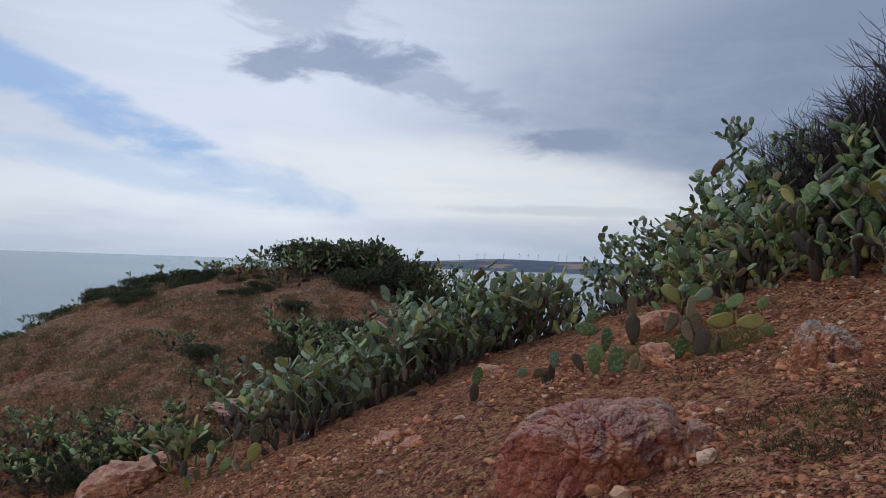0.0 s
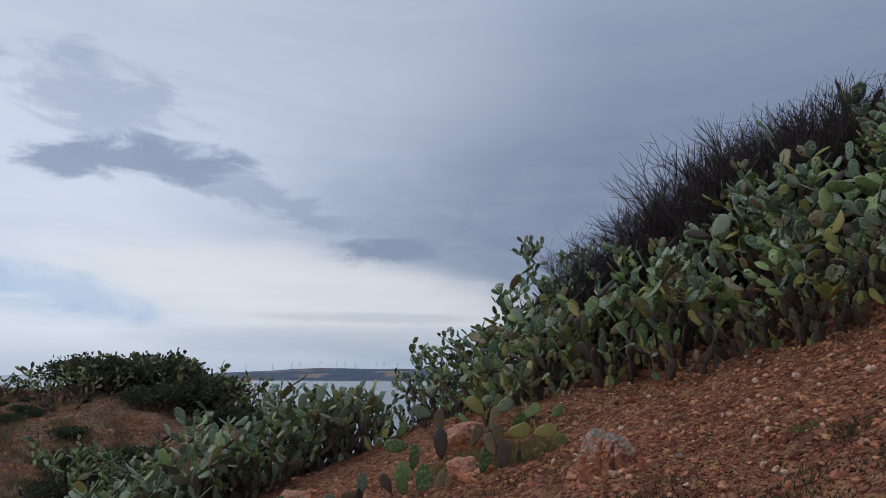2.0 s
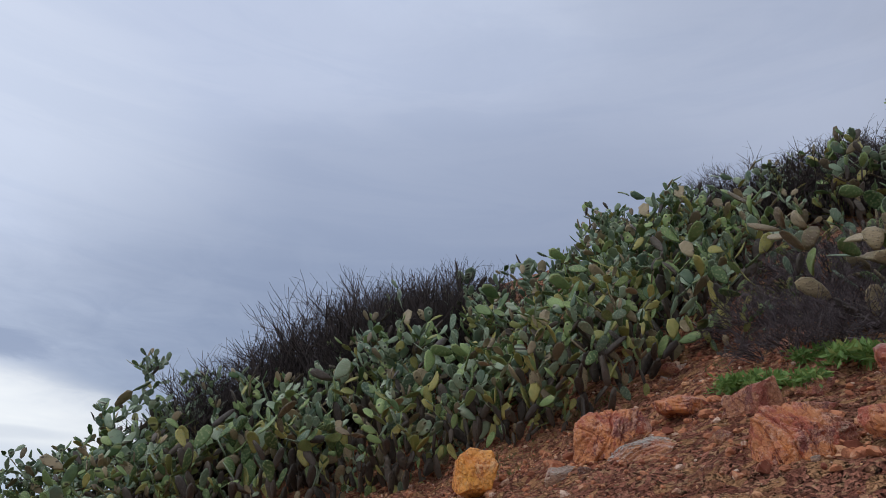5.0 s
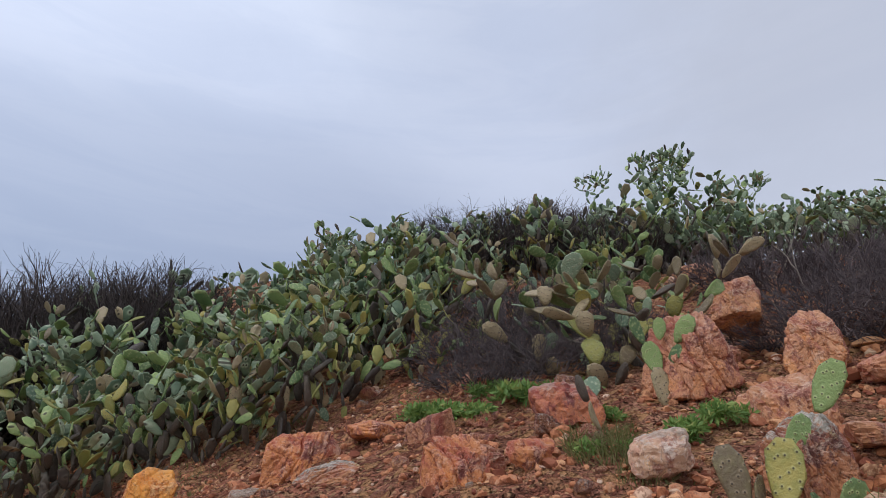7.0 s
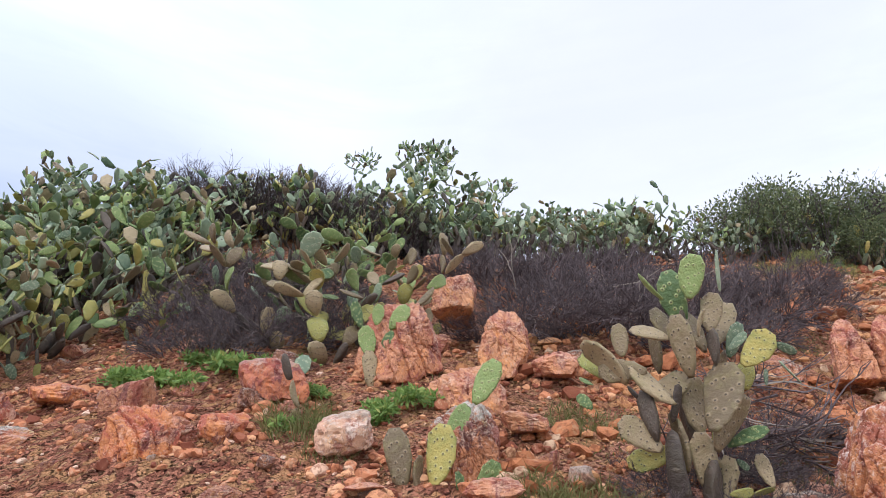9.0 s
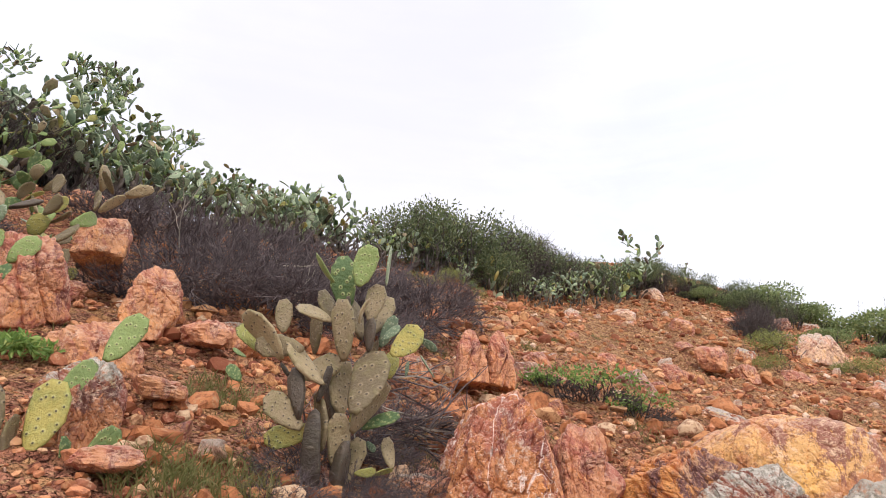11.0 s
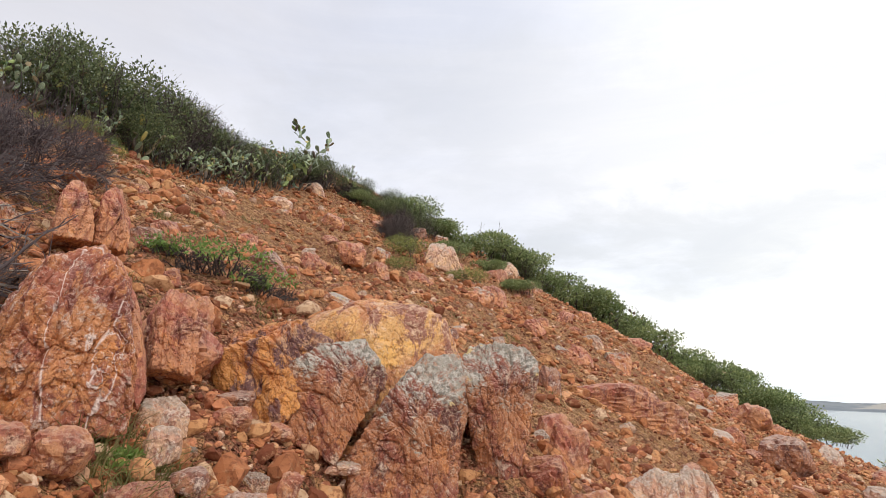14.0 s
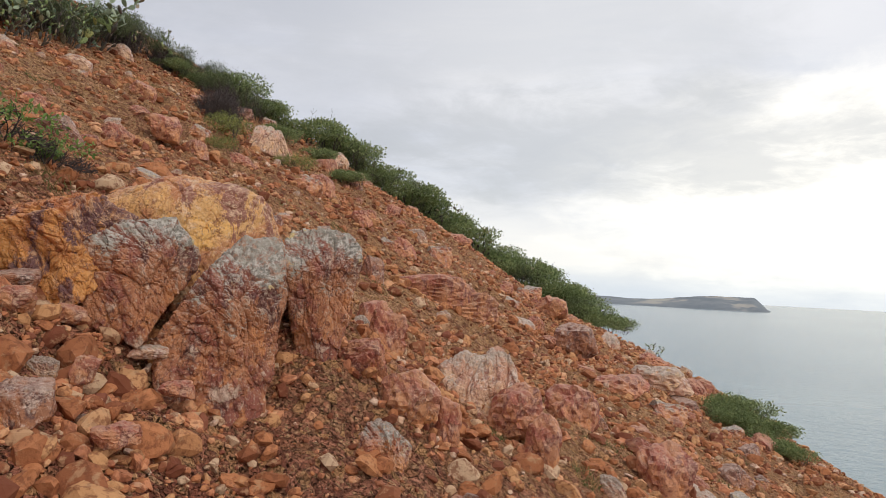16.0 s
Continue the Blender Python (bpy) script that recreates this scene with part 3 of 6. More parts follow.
def grid_faces(nx, ny):
    i = np.arange(nx - 1)[:, None] * ny + np.arange(ny - 1)[None]
    return np.stack([i, i + ny, i + ny + 1, i + 1], -1).reshape(-1, 4)


# ---- the ground sheet: fine near the path, coarse far off ----
N_GRID = 600
u = np.linspace(-1, 1, N_GRID)
gx = 3.0 + 2.2 * np.sinh(u * math.asinh(85 / 2.2))
gy = 2.6 * np.sinh(u * math.asinh(85 / 2.6))
GX, GY = np.meshgrid(gx, gy, indexing="ij")
GZ = ground(GX, GY)
tagged(new("ground", mesh_of("ground", np.stack([GX, GY, GZ], -1).reshape(-1, 3), grid_faces(N_GRID, N_GRID), SOIL)),
       "steep coastal hillside of red gravelly soil and rubble", "ground", kind="structure")

# ---- the sea, out to the horizon ----
rings = np.concatenate([[4.0], np.geomspace(30, 4950, 26)])
around = np.linspace(0, 2 * np.pi, 145)
SX, SY = rings[:, None] * np.cos(around), rings[:, None] * np.sin(around)
tagged(new("water", mesh_of("water", np.stack([SX, SY, np.full_like(SX, SEA_LEVEL)], -1).reshape(-1, 3), grid_faces(len(rings), 145), SEA)),
       "calm grey-blue sea reaching to the horizon", "sea", kind="structure")


def far_coast(name, az0, az1, dist, depth, profile, mat, label):
    """A strip of far land that rises from the water; profile(u) gives its height above the sea."""
    n, rows = 160, 9
    uu = np.linspace(0, 1, n)
    a = np.radians(az0 + (az1 - az0) * uu)
    h = profile(uu)
    vs = []
    for j in range(rows):
        v = j / (rows - 1)
        r = dist + depth * v + 12 * vnoise(uu * 30, np.full(n, j * 0.7), 8)
        z = SEA_LEVEL - 1 + (h + 1.0) * np.sin(v * math.pi / 2) ** 0.8 + 0.03 * h * vnoise(uu * 60, np.full(n, j * 1.3), 9)
        vs.append(np.stack([r * np.sin(a), r * np.cos(a), z], -1))
    V = np.stack(vs, 1).reshape(-1, 3)
    return tagged(new(name, mesh_of(name, V, grid_faces(n, rows)[:, ::-1], mat)), label, "coast", kind="structure")


def hills_left(v):
    return 46 * np.sin(np.clip(v * 1.1 + 0.05, 0, 1) * np.pi) ** 0.7 + 5 * vnoise(v * 7, v * 0, 3) * sst(0, 0.2, v) + 2


def hills_right(v):
    low = 26 - 9 * sst(0.1, 0.35, v) + 2 * vnoise(v * 9, v * 0, 4)
    head = 15 + 19 * sst(0.45, 0.85, v) + 1.2 * vnoise(v * 23, v * 0, 6)
    return np.where(v < 0.5, low + (head - low) * sst(0.35, 0.5, v), head) * (1 - sst(0.93, 1.0, v))


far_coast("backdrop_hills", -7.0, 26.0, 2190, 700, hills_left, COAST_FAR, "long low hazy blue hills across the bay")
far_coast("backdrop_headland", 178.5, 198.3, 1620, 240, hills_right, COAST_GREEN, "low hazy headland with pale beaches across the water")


# ---- things and their parts ----
def thing(name, x, y, z, label, category, group="", turn=0.0, scale=1.0):
    ob = new(name)
    ob.empty_display_size = 0.2
    ob.matrix_basis = pose(x, y, z, 0, 0, turn) @ Matrix.Scale(scale, 4)
    return tagged(ob, label, category, group)


def part_of(parent, name, me, m=None, label=""):
    ob = new(name, me)
    ob.parent = parent
    if m is not None:
        ob.matrix_basis = m
    return tagged(ob, label) if label else ob


def turbine():
    t = thing("wind_turbine", 0, 0, 0, "slim white wind turbine on the far hills", "wind turbine", "wind turbines on the hills")
    bm = bmesh.new()
    bmesh.ops.create_cone(bm, cap_ends=True, segments=8, radius1=1.1, radius2=0.6, depth=26, matrix=pose(0, 0, 13))
    me = bpy.data.meshes.new("tower")
    bm.to_mesh(me)
    me.materials.append(WHITE_PAINT)
    part_of(t, "tower", me)
    bm = bmesh.new()
    bmesh.ops.create_cube(bm, size=1, matrix=pose(0, 0, 26.4) @ Matrix.Diagonal((1.2, 3.2, 1.4, 1)))
    me = bpy.data.meshes.new("nacelle")
    bm.to_mesh(me)
    me.materials.append(WHITE_PAINT)
    part_of(t, "nacelle", me)
    bm = bmesh.new()
    bmesh.ops.create_cone(bm, cap_ends=True, segments=6, radius1=0.7, radius2=0.12, depth=13, matrix=pose(0, 0, 6.5))
    me = bpy.data.meshes.new("blade")
    bm.to_mesh(me)
    me.materials.append(WHITE_PAINT)
    for a in (15, 135, 255):
        part_of(t, "blade", me, pose(0, -2, 26.4, 0, a, 0))
    return t


first = turbine()
for i, az in enumerate((-3.2, -1.0, 0.6, 1.3, 3.0, 4.4, 5.2, 6.1, 7.9, 8.6, 9.8, 11.0)):
    v = (az + 7.0) / 33.0
    zt = SEA_LEVEL + float(hills_left(np.array([v]))[0]) - 4
    a = radians(az)
    m = pose(2800 * math.sin(a), 2800 * math.cos(a), zt, 0, 0, (i * 37) % 50 - az)
    if i == 0:
        first.matrix_basis = m
    else:
        copy_thing(first, m)


# ---- rocks ----
def ico(sub):
    bm = bmesh.new()
    bmesh.ops.create_icosphere(bm, subdivisions=sub, radius=1.0)
    V = np.array([v.co[:] for v in bm.verts])
    F = np.array([[v.index for v in f.verts] for f in bm.faces])
    bm.free()
    return V, F


ICO = {k: ico(k) for k in (1, 2, 3, 4, 5, 6, 7)}


def vn3(P, seed):
    """Smooth value noise in space, -1 to 1."""
    i = np.floor(P)
    f = P - i
    f = f * f * (3 - 2 * f)
    out = 0
    for c in itertools.product((0, 1), repeat=3):
        q = (i + c) @ (127.1, 311.7, 74.7) + seed * 17.31
        v = np.sin(q) * 43758.5453
        out = out + (2 * (v - np.floor(v)) - 1) * np.prod(np.where(np.array(c) == 1, f, 1 - f), axis=1)
    return out


def fbm3(P, scale, seed, octaves=4, ridged=False):
    out, a = 0, 0.55
    for k in range(octaves):
        n = vn3(P * scale + seed * 3.7 + k * 11.3, seed + k)
        out = out + a * ((0.5 - np.abs(n)) * 1.6 if ridged else n)
        scale, a = scale * 2.07, a * 0.53
    return out


def cells3(P, seed):
    """Which block of broken stone a point lies in (a number -1 to 1), and how near a joint it is."""
    i = np.floor(P)
    d1, d2, who = np.full(len(P), 9.0), np.full(len(P), 9.0), np.zeros(len(P))
    for c in itertools.product((-1, 0, 1), repeat=3):
        q = i + c
        h = [np.sin(q @ k + seed * 9.7) * 43758.5453 for k in ((127.1, 311.7, 74.7), (269.5, 183.3, 246.1), (113.5, 271.9, 124.6))]
        h = [v - np.floor(v) for v in h]
        d = np.linalg.norm(q + np.stack(h, -1) - P, axis=1)
        near = d < d1
        d2 = np.where(near, d1, np.minimum(d2, d))
        who = np.where(near, 2 * h[0] - 1, who)
        d1 = np.where(near, d, d1)
    return who, d2 - d1


def rock_mesh(name, w, d, h, seed, mat, cuts=16, sub=4, block=0.5, craggy=0.09, slabs=0.0, top=0.0, outline=None, sharp=26, skew=0.3):
    """An angular stone: flat broken faces, split along its bedding, with chips and grit. outline: the upright profile, as corners."""
    rng = random.Random(seed)
    V, F = ICO[sub]
    N, D = [], []

    def plane(n, dist):
        n = Vector(n)
        N.append(np.array(n.normalized()))
        D.append(dist / n.length)
    if outline:
        for (ax, az), (bx, bz) in zip(outline, outline[1:] + outline[:1]):
            n = Vector((az - bz, 0, bx - ax)).normalized()
            far = n.x * (ax + bx) / 2 + n.z * (az + bz) / 2
            plane((n.x, rng.uniform(-skew, skew), n.z), max(far, 0.06))
        for k in (-1, 1):
            plane((rng.uniform(-0.15, 0.15), k, rng.uniform(0.0, 0.22)), d / 2)
            plane((rng.uniform(0.3, 0.7), k, rng.uniform(-0.2, 0.4)), d / 2 * 1.12)
            plane((-rng.uniform(0.3, 0.7), k, rng.uniform(-0.2, 0.4)), d / 2 * 1.12)
            plane((rng.uniform(-0.2, 0.2), k, rng.uniform(0.6, 1.1)), d / 2 * 1.25)
    else:
        j = 0.45 - 0.25 * block
        for axis in range(3):
            for k in (-1, 1):
                n = [rng.uniform(-j, j) for _ in range(3)]
                n[axis] = k
                plane(n, rng.uniform(0.85, 1.0))
        for _ in range(cuts):
            plane([rng.gauss(0, 1), rng.gauss(0, 1), rng.gauss(0.2, 0.8)], rng.uniform(0.86, 1.12) * (0.86 + 0.30 * block) * rng.uniform(0.98, 1.6))
            D[-1] = max(D[-1], 0.8)
    reach = np.clip(V @ np.array(N).T, 0, None) / np.array(D)
    P = V / ((reach ** sharp).sum(1) ** (1 / sharp))[:, None]
    if top:
        P[:, 2] = np.where(P[:, 2] > top, top + (P[:, 2] - top) * 0.3, P[:, 2])
    if not outline:
        lo, hi = P.min(0), P.max(0)
        P = (P - (lo + hi) / 2) / ((hi - lo) / 2) * (w / 2, d / 2, h / 2)
    size = (w * d * h) ** (1 / 3)
    Q = P / size
    bed = np.array(Vector((rng.uniform(0.5, 1), rng.uniform(-0.5, 0.5), rng.uniform(-0.35, 0.35))).normalized())
    S = Q + (Q @ bed)[:, None] * bed * 0.7
    S = S + 0.10 * np.stack([vn3(Q * 3.1, seed + k) for k in range(3)], -1)
    push = 0.30 * fbm3(Q, 1.5, seed, 3) + 0.50 * fbm3(S, 4.0, seed + 3, 4, True) + 0.34 * fbm3(Q, 12.0, seed + 7, 4, True)
    for scale, depth in ((2.3, 0.9), (5.2, 0.55), (11.0, 0.34), (23.0, 0.2)):
        if scale > 2.0 * 2 ** (sub - 3):
            break
        who, joint = cells3(S * scale + seed, seed)
        push = push + depth * (0.6 * who - 0.9 * np.exp(-joint / 0.06))
    if slabs:
        q = (Q @ bed) * 5.0 + 0.5 * vn3(Q * 1.7, seed + 5) + 40
        jump = np.sin(np.floor(q) * 12.9898 + seed)
        push = push + slabs / max(craggy, 0.01) * (0.6 * jump - 1.1 * np.exp(-((q - np.round(q)) / 0.07) ** 2))
    push = push - push.mean() - 0.25
    out = V * 0.6 + Q / (np.linalg.norm(Q, axis=1)[:, None] + 1e-6) * 0.4
    P = P + out * (push * craggy * size * 0.62)[:, None]
    return mesh_of(name, P, F, mat, smooth=False)


ROCK_N = [0]
FEET = []


def rock(x, y, w, h, mat, label, d=None, turn=0.0, tilt=0.0, sink=0.22, cuts=26, sub=4, block=0.65, craggy=0.10, slabs=0.03, lift=0.0, top=0.0, side=0.0, name="boulder"):
    """A boulder w wide and h high over the soil, seated in it."""
    ROCK_N[0] += 1
    FEET.append((x, y, w, d or 0.8 * w, turn))
    full = h / (1 - sink)
    me = rock_mesh(name, w, d or 0.8 * w, full * 1.04, 100 + ROCK_N[0], mat, cuts, sub, block, craggy, slabs, top)
    ob = tagged(new(name, me), label, "rock", "rocks on the hillside")
    ob.matrix_basis = pose(x, y, float(land(x, y)) + h / 2 - sink * full / 2 + lift, tilt, side, turn)
    return ob


def crag(x, y, z, turn, outline, d, mat, label, sub=6, craggy=0.06, slabs=0.0, sharp=60, skew=0.3):
    """A boulder with an upright profile of its own: outline holds its corners round the middle at (x, y, z)."""
    ROCK_N[0] += 1
    xs, zs = [p[0] for p in outline], [p[1] for p in outline]
    FEET.append((x, y, max(xs) - min(xs), d, turn))
    me = rock_mesh("boulder", max(xs) - min(xs), d, max(zs) - min(zs), 500 + ROCK_N[0], mat, 0, sub, 0.5, craggy, slabs, 0.0, outline, sharp, skew)
    ob = tagged(new("boulder", me), label, "rock", "rocks on the hillside")
    ob.matrix_basis = pose(x, y, z, 0, 0, turn)
    return ob


crag(0.80, 4.14, -1.18, -12, [(-0.53, -0.24), (-0.52, 0.03), (-0.32, 0.19), (0.02, 0.29), (0.18, 0.32), (0.38, 0.29), (0.52, 0.14), (0.50, -0.10), (0.32, -0.34), (-0.35, -0.38)], 0.80, ROCK_MAROON, "large dark red boulder with pale lichen streaks", slabs=0.03, craggy=0.065, sharp=60, sub=7)
crag(2.32, 4.55, -0.63, -29, [(-0.20, -0.11), (-0.17, 0.11), (-0.08, 0.20), (0.11, 0.18), (0.17, 0.04), (0.14, -0.18), (-0.11, -0.25)], 0.40, ROCK_GREY, "broken grey-capped ochre rock in the slope", slabs=0.10, craggy=0.11, sub=6)
crag(4.11, 3.65, 0.36, -49, [(-0.16, -0.13), (-0.14, 0.09), (-0.05, 0.18), (0.12, 0.17), (0.17, 0.09), (0.08, -0.16), (-0.07, -0.18)], 0.30, ROCK_BRIGHT, "bright orange block beside the cactus thicket", sub=5, craggy=0.06)
crag(4.46, 2.67, 0.60, -59, [(-0.27, -0.15), (-0.25, 0.11), (-0.16, 0.18), (0.20, 0.19), (0.27, 0.05), (0.20, -0.19), (-0.20, -0.21)], 0.40, ROCK_LEDGE, "ochre and red ledge with a dark hollow", slabs=0.05)
crag(3.99, 1.35, 0.41, -71, [(-0.23, -0.26), (-0.23, 0.10), (-0.13, 0.25), (0.05, 0.24), (0.20, 0.12), (0.22, -0.26)], 0.40, ROCK_LEDGE, "yellow-streaked red ledge on the slope", slabs=0.06)
crag(5.16, -0.07, 1.31, -92, [(-0.35, -0.18), (-0.26, 0.25), (-0.13, 0.31), (0.15, 0.35), (0.24, 0.18), (0.33, -0.18), (0.15, -0.33), (-0.29, -0.31)], 0.50, ROCK_RED, "large split orange rock on the slope", slabs=0.06)
crag(5.39, -0.94, 1.42, -101, [(-0.22, -0.15), (-0.13, 0.15), (-0.02, 0.31), (0.07, 0.31), (0.17, 0.15), (0.21, -0.10), (0.11, -0.31), (-0.15, -0.31)], 0.42, ROCK_OCHRE, "upright orange rock with a pointed top", slabs=0.05)
crag(6.11, -0.57, 2.04, -97, [(-0.21, -0.18), (-0.18, 0.12), (-0.03, 0.16), (0.16, 0.23), (0.21, 0.06), (0.19, -0.22), (-0.13, -0.23)], 0.40, ROCK_OCHRE, "orange rock higher on the slope", sub=5)
crag(3.81, -0.43, 0.42, -99, [(-0.18, -0.26), (-0.17, 0.05), (-0.07, 0.19), (0.04, 0.26), (0.13, 0.22), (0.21, 0.03), (0.19, -0.26)], 0.36, ROCK_SPLIT, "grey and red upright rock behind a cactus", slabs=0.05)
crag(4.76, -0.54, 0.83, -98, [(-0.27, -0.16), (-0.23, 0.10), (-0.06, 0.20), (0.15, 0.24), (0.26, 0.08), (0.27, -0.16)], 0.45, ROCK_OCHRE, "pale orange mound of rock", slabs=0.04, sub=5)
crag(3.26, -2.50, 0.15, -126, [(-0.32, -0.19), (-0.24, 0.16), (-0.13, 0.40), (0.00, 0.45), (0.16, 0.47), (0.28, 0.31), (0.33, -0.06), (0.31, -0.50), (-0.28, -0.50)], 0.70, ROCK_VEIN, "big red rock face with a white quartz vein", slabs=0.04, craggy=0.06, sharp=70, sub=7)
crag(3.17, -2.76, 0.35, -130, [(-0.15, 0.26), (-0.11, 0.32), (-0.05, 0.26), (0.09, -0.07), (0.16, -0.36), (0.09, -0.49), (-0.03, -0.13)], 0.40, ROCK_RED, "tall red slab leaning on the rock face", slabs=0.05, craggy=0.06)
crag(3.33, -3.27, 0.23, -134, [(-0.16, -0.22), (-0.13, 0.15), (-0.05, 0.30), (0.09, 0.26), (0.15, 0.04), (0.13, -0.26)], 0.40, ROCK_RED, "rough red rock beside the slab", slabs=0.06)
crag(4.72, -3.44, 1.19, -125, [(-0.12, -0.23), (-0.10, 0.09), (-0.02, 0.28), (0.05, 0.23), (0.13, 0.00), (0.14, -0.26)], 0.40, ROCK_RED, "upright red slab in an outcrop", slabs=0.08)
crag(4.64, -3.71, 1.19, -128, [(-0.13, -0.22), (-0.11, 0.05), (-0.02, 0.29), (0.07, 0.19), (0.14, -0.10), (0.11, -0.27)], 0.40, ROCK_RED, "red slab in an outcrop", slabs=0.08)
crag(2.79, -4.22, -0.14, -145, [(-0.41, -0.08), (-0.31, 0.24), (-0.10, 0.39), (0.21, 0.42), (0.36, 0.20), (0.34, 0.09), (0.01, -0.41), (-0.29, -0.26)], 0.72, ROCK_SPLIT, "split boulder with a grey lichen cap", craggy=0.05, slabs=0.02, sharp=70, skew=0.08, sub=7)
crag(2.27, -4.39, -0.37, -152, [(-0.42, -0.16), (-0.12, 0.33), (0.08, 0.56), (0.35, 0.59), (0.39, 0.40), (0.35, -0.08), (0.28, -0.60), (-0.04, -0.80), (-0.32, -0.52)], 0.75, ROCK_SPLIT, "tall boulder with white and grey lichen", craggy=0.055, slabs=0.02, sharp=70, skew=0.08, sub=7)
crag(1.89, -5.17, -0.15, -161, [(-0.28, 0.36), (-0.24, 0.45), (-0.05, 0.49), (0.20, 0.45), (0.30, 0.29), (0.24, -0.02), (0.19, -0.43), (0.07, -0.70), (-0.09, -0.66), (-0.20, -0.20)], 0.70, ROCK_SPLIT, "tall red boulder with a pale cap", craggy=0.05, slabs=0.02, sharp=70, skew=0.08, sub=7)
crag(3.02, -5.02, 0.29, -149, [(-0.80, -0.12), (-0.66, 0.12), (-0.38, 0.30), (0.00, 0.41), (0.34, 0.39), (0.64, 0.19), (0.77, -0.02), (0.73, -0.48), (0.08, -0.67), (-0.70, -0.48)], 1.10, ROCK_YELLOW, "broad yellow and ochre dome of rock", craggy=0.03, slabs=0.008, sharp=12, sub=7)
crag(3.16, -4.05, 0.10, -141, [(-0.40, -0.13), (-0.32, 0.15), (-0.12, 0.25), (0.16, 0.29), (0.38, 0.19), (0.40, -0.15), (0.04, -0.40), (-0.32, -0.36)], 0.70, ROCK_DOME, "ochre and purple streaked rock shoulder", slabs=0.04, craggy=0.06, sharp=60, sub=7)
crag(0.92, -6.99, -1.15, -173, [(-0.37, -0.26), (-0.31, 0.26), (-0.08, 0.42), (0.20, 0.38), (0.31, 0.03), (0.25, -0.38)], 0.60, ROCK_PALE, "pale weathered outcrop split by a joint", slabs=0.06)
crag(0.53, -7.13, -1.13, -177, [(-0.25, -0.26), (-0.33, 0.26), (-0.22, 0.46), (0.00, 0.40), (0.16, 0.03), (0.22, -0.38)], 0.60, ROCK_PALE, "pale weathered outcrop split by a joint", slabs=0.06)
crag(6.63, -13.83, 3.02, -154, [(-0.27, -0.37), (-0.16, 0.31), (0.07, 0.52), (0.22, 0.38), (0.30, -0.41)], 0.50, ROCK_PALE, "pale grey rock on the ridge", slabs=0.05, sub=5)
crag(6.36, -14.08, 3.00, -156, [(-0.22, -0.36), (-0.25, 0.30), (-0.14, 0.55), (0.05, 0.27), (0.30, -0.38)], 0.50, ROCK_PALE, "pale grey rock on the ridge", slabs=0.05, sub=5)
crag(3.21, -3.15, -0.25, -132, [(-0.13, -0.06), (-0.09, 0.10), (0.06, 0.13), (0.12, 0.07), (0.12, -0.09), (-0.04, -0.13)], 0.30, ROCK_PALE, "pale-topped red stone in rubble", sub=5)
crag(2.48, -3.04, -0.67, -139, [(-0.12, -0.06), (-0.10, 0.07), (-0.03, 0.10), (0.12, 0.08), (0.13, -0.05), (0.03, -0.12)], 0.25, ROCK_DARK, "dark brown ironstone block in rubble", sub=5, craggy=0.06)
crag(1.84, -5.08, -0.80, -160, [(-0.13, -0.07), (-0.10, 0.13), (0.00, 0.16), (0.09, 0.00), (0.07, -0.09)], 0.25, ROCK_PALE, "pinkish slab leaning below the boulders", sub=5, craggy=0.05)
rock(1.28, 3.84, 0.17, 0.18, ROCK_DARK, "small dark upright stone beside the red boulder", turn=-20)
rock(1.47, 4.48, 0.13, 0.10, ROCK_OCHRE, "small ochre stone in the gravel", turn=-20)
rock(2.10, 7.39, 0.66, 0.36, ROCK_OCHRE, "orange block behind the cactus pads", turn=-17)
rock(1.81, 6.31, 0.38, 0.21, ROCK_OCHRE, "orange block under the cactus pads", turn=-17)
rock(-0.62, 6.49, 0.43, 0.15, ROCK_RED, "low red rock in the gravel", turn=6)
rock(-0.32, 5.98, 0.39, 0.13, ROCK_RED, "low red rock in the gravel", turn=4)
rock(-1.76, 7.21, 0.24, 0.12, ROCK_OCHRE, "small ochre stone in the gravel", turn=15)
rock(0.31, 8.44, 0.42, 0.16, ROCK_OCHRE, "low ochre rock at the thicket edge", turn=-2)
rock(-4.65, 9.05, 1.14, 0.43, ROCK_OCHRE, "pale orange outcrop at the gully edge", turn=28, slabs=0.07, craggy=0.13)
rock(-4.39, 9.56, 0.73, 0.37, ROCK_OCHRE, "pale orange outcrop at the gully edge", turn=26)
rock(-4.48, 12.99, 1.32, 0.31, ROCK_DARK, "brown broken outcrop by the footpath", turn=20, slabs=0.07, craggy=0.14)
rock(4.80, 2.29, 0.43, 0.12, ROCK_LEDGE, "red ledge below the cactus thicket", turn=-66)
rock(3.95, 0.91, 0.28, 0.14, ROCK_LEDGE, "ochre stone in the gravel ledge", turn=-74)
rock(3.84, 0.22, 0.33, 0.19, ROCK_PALE, "rounded pale stone in the gravel", turn=-84, block=0.2)
# maroon darkens this rock to show the shade it lies in
rock(4.57, 0.79, 0.48, 0.24, ROCK_MAROON, "red rock among succulent plants", turn=-78)
rock(5.15, -0.03, 0.39, 0.34, ROCK_MAROON, "dark red rock under the cactus", turn=-89)
rock(9.19, -0.59, 0.75, 0.36, ROCK_OCHRE, "orange rock near the crest", turn=-93)
rock(5.11, -1.30, 0.39, 0.15, ROCK_RED, "flat red rock on the slope", turn=-103)
rock(5.08, -1.55, 0.26, 0.15, ROCK_OCHRE, "flat ochre rock on the slope", turn=-106)
rock(3.43, 0.07, 0.21, 0.03, ROCK_RED, "half-buried red rock in gravel", turn=-86)
rock(3.40, -0.54, 0.31, 0.09, ROCK_RED, "red broken rock in the gravel", turn=-97)
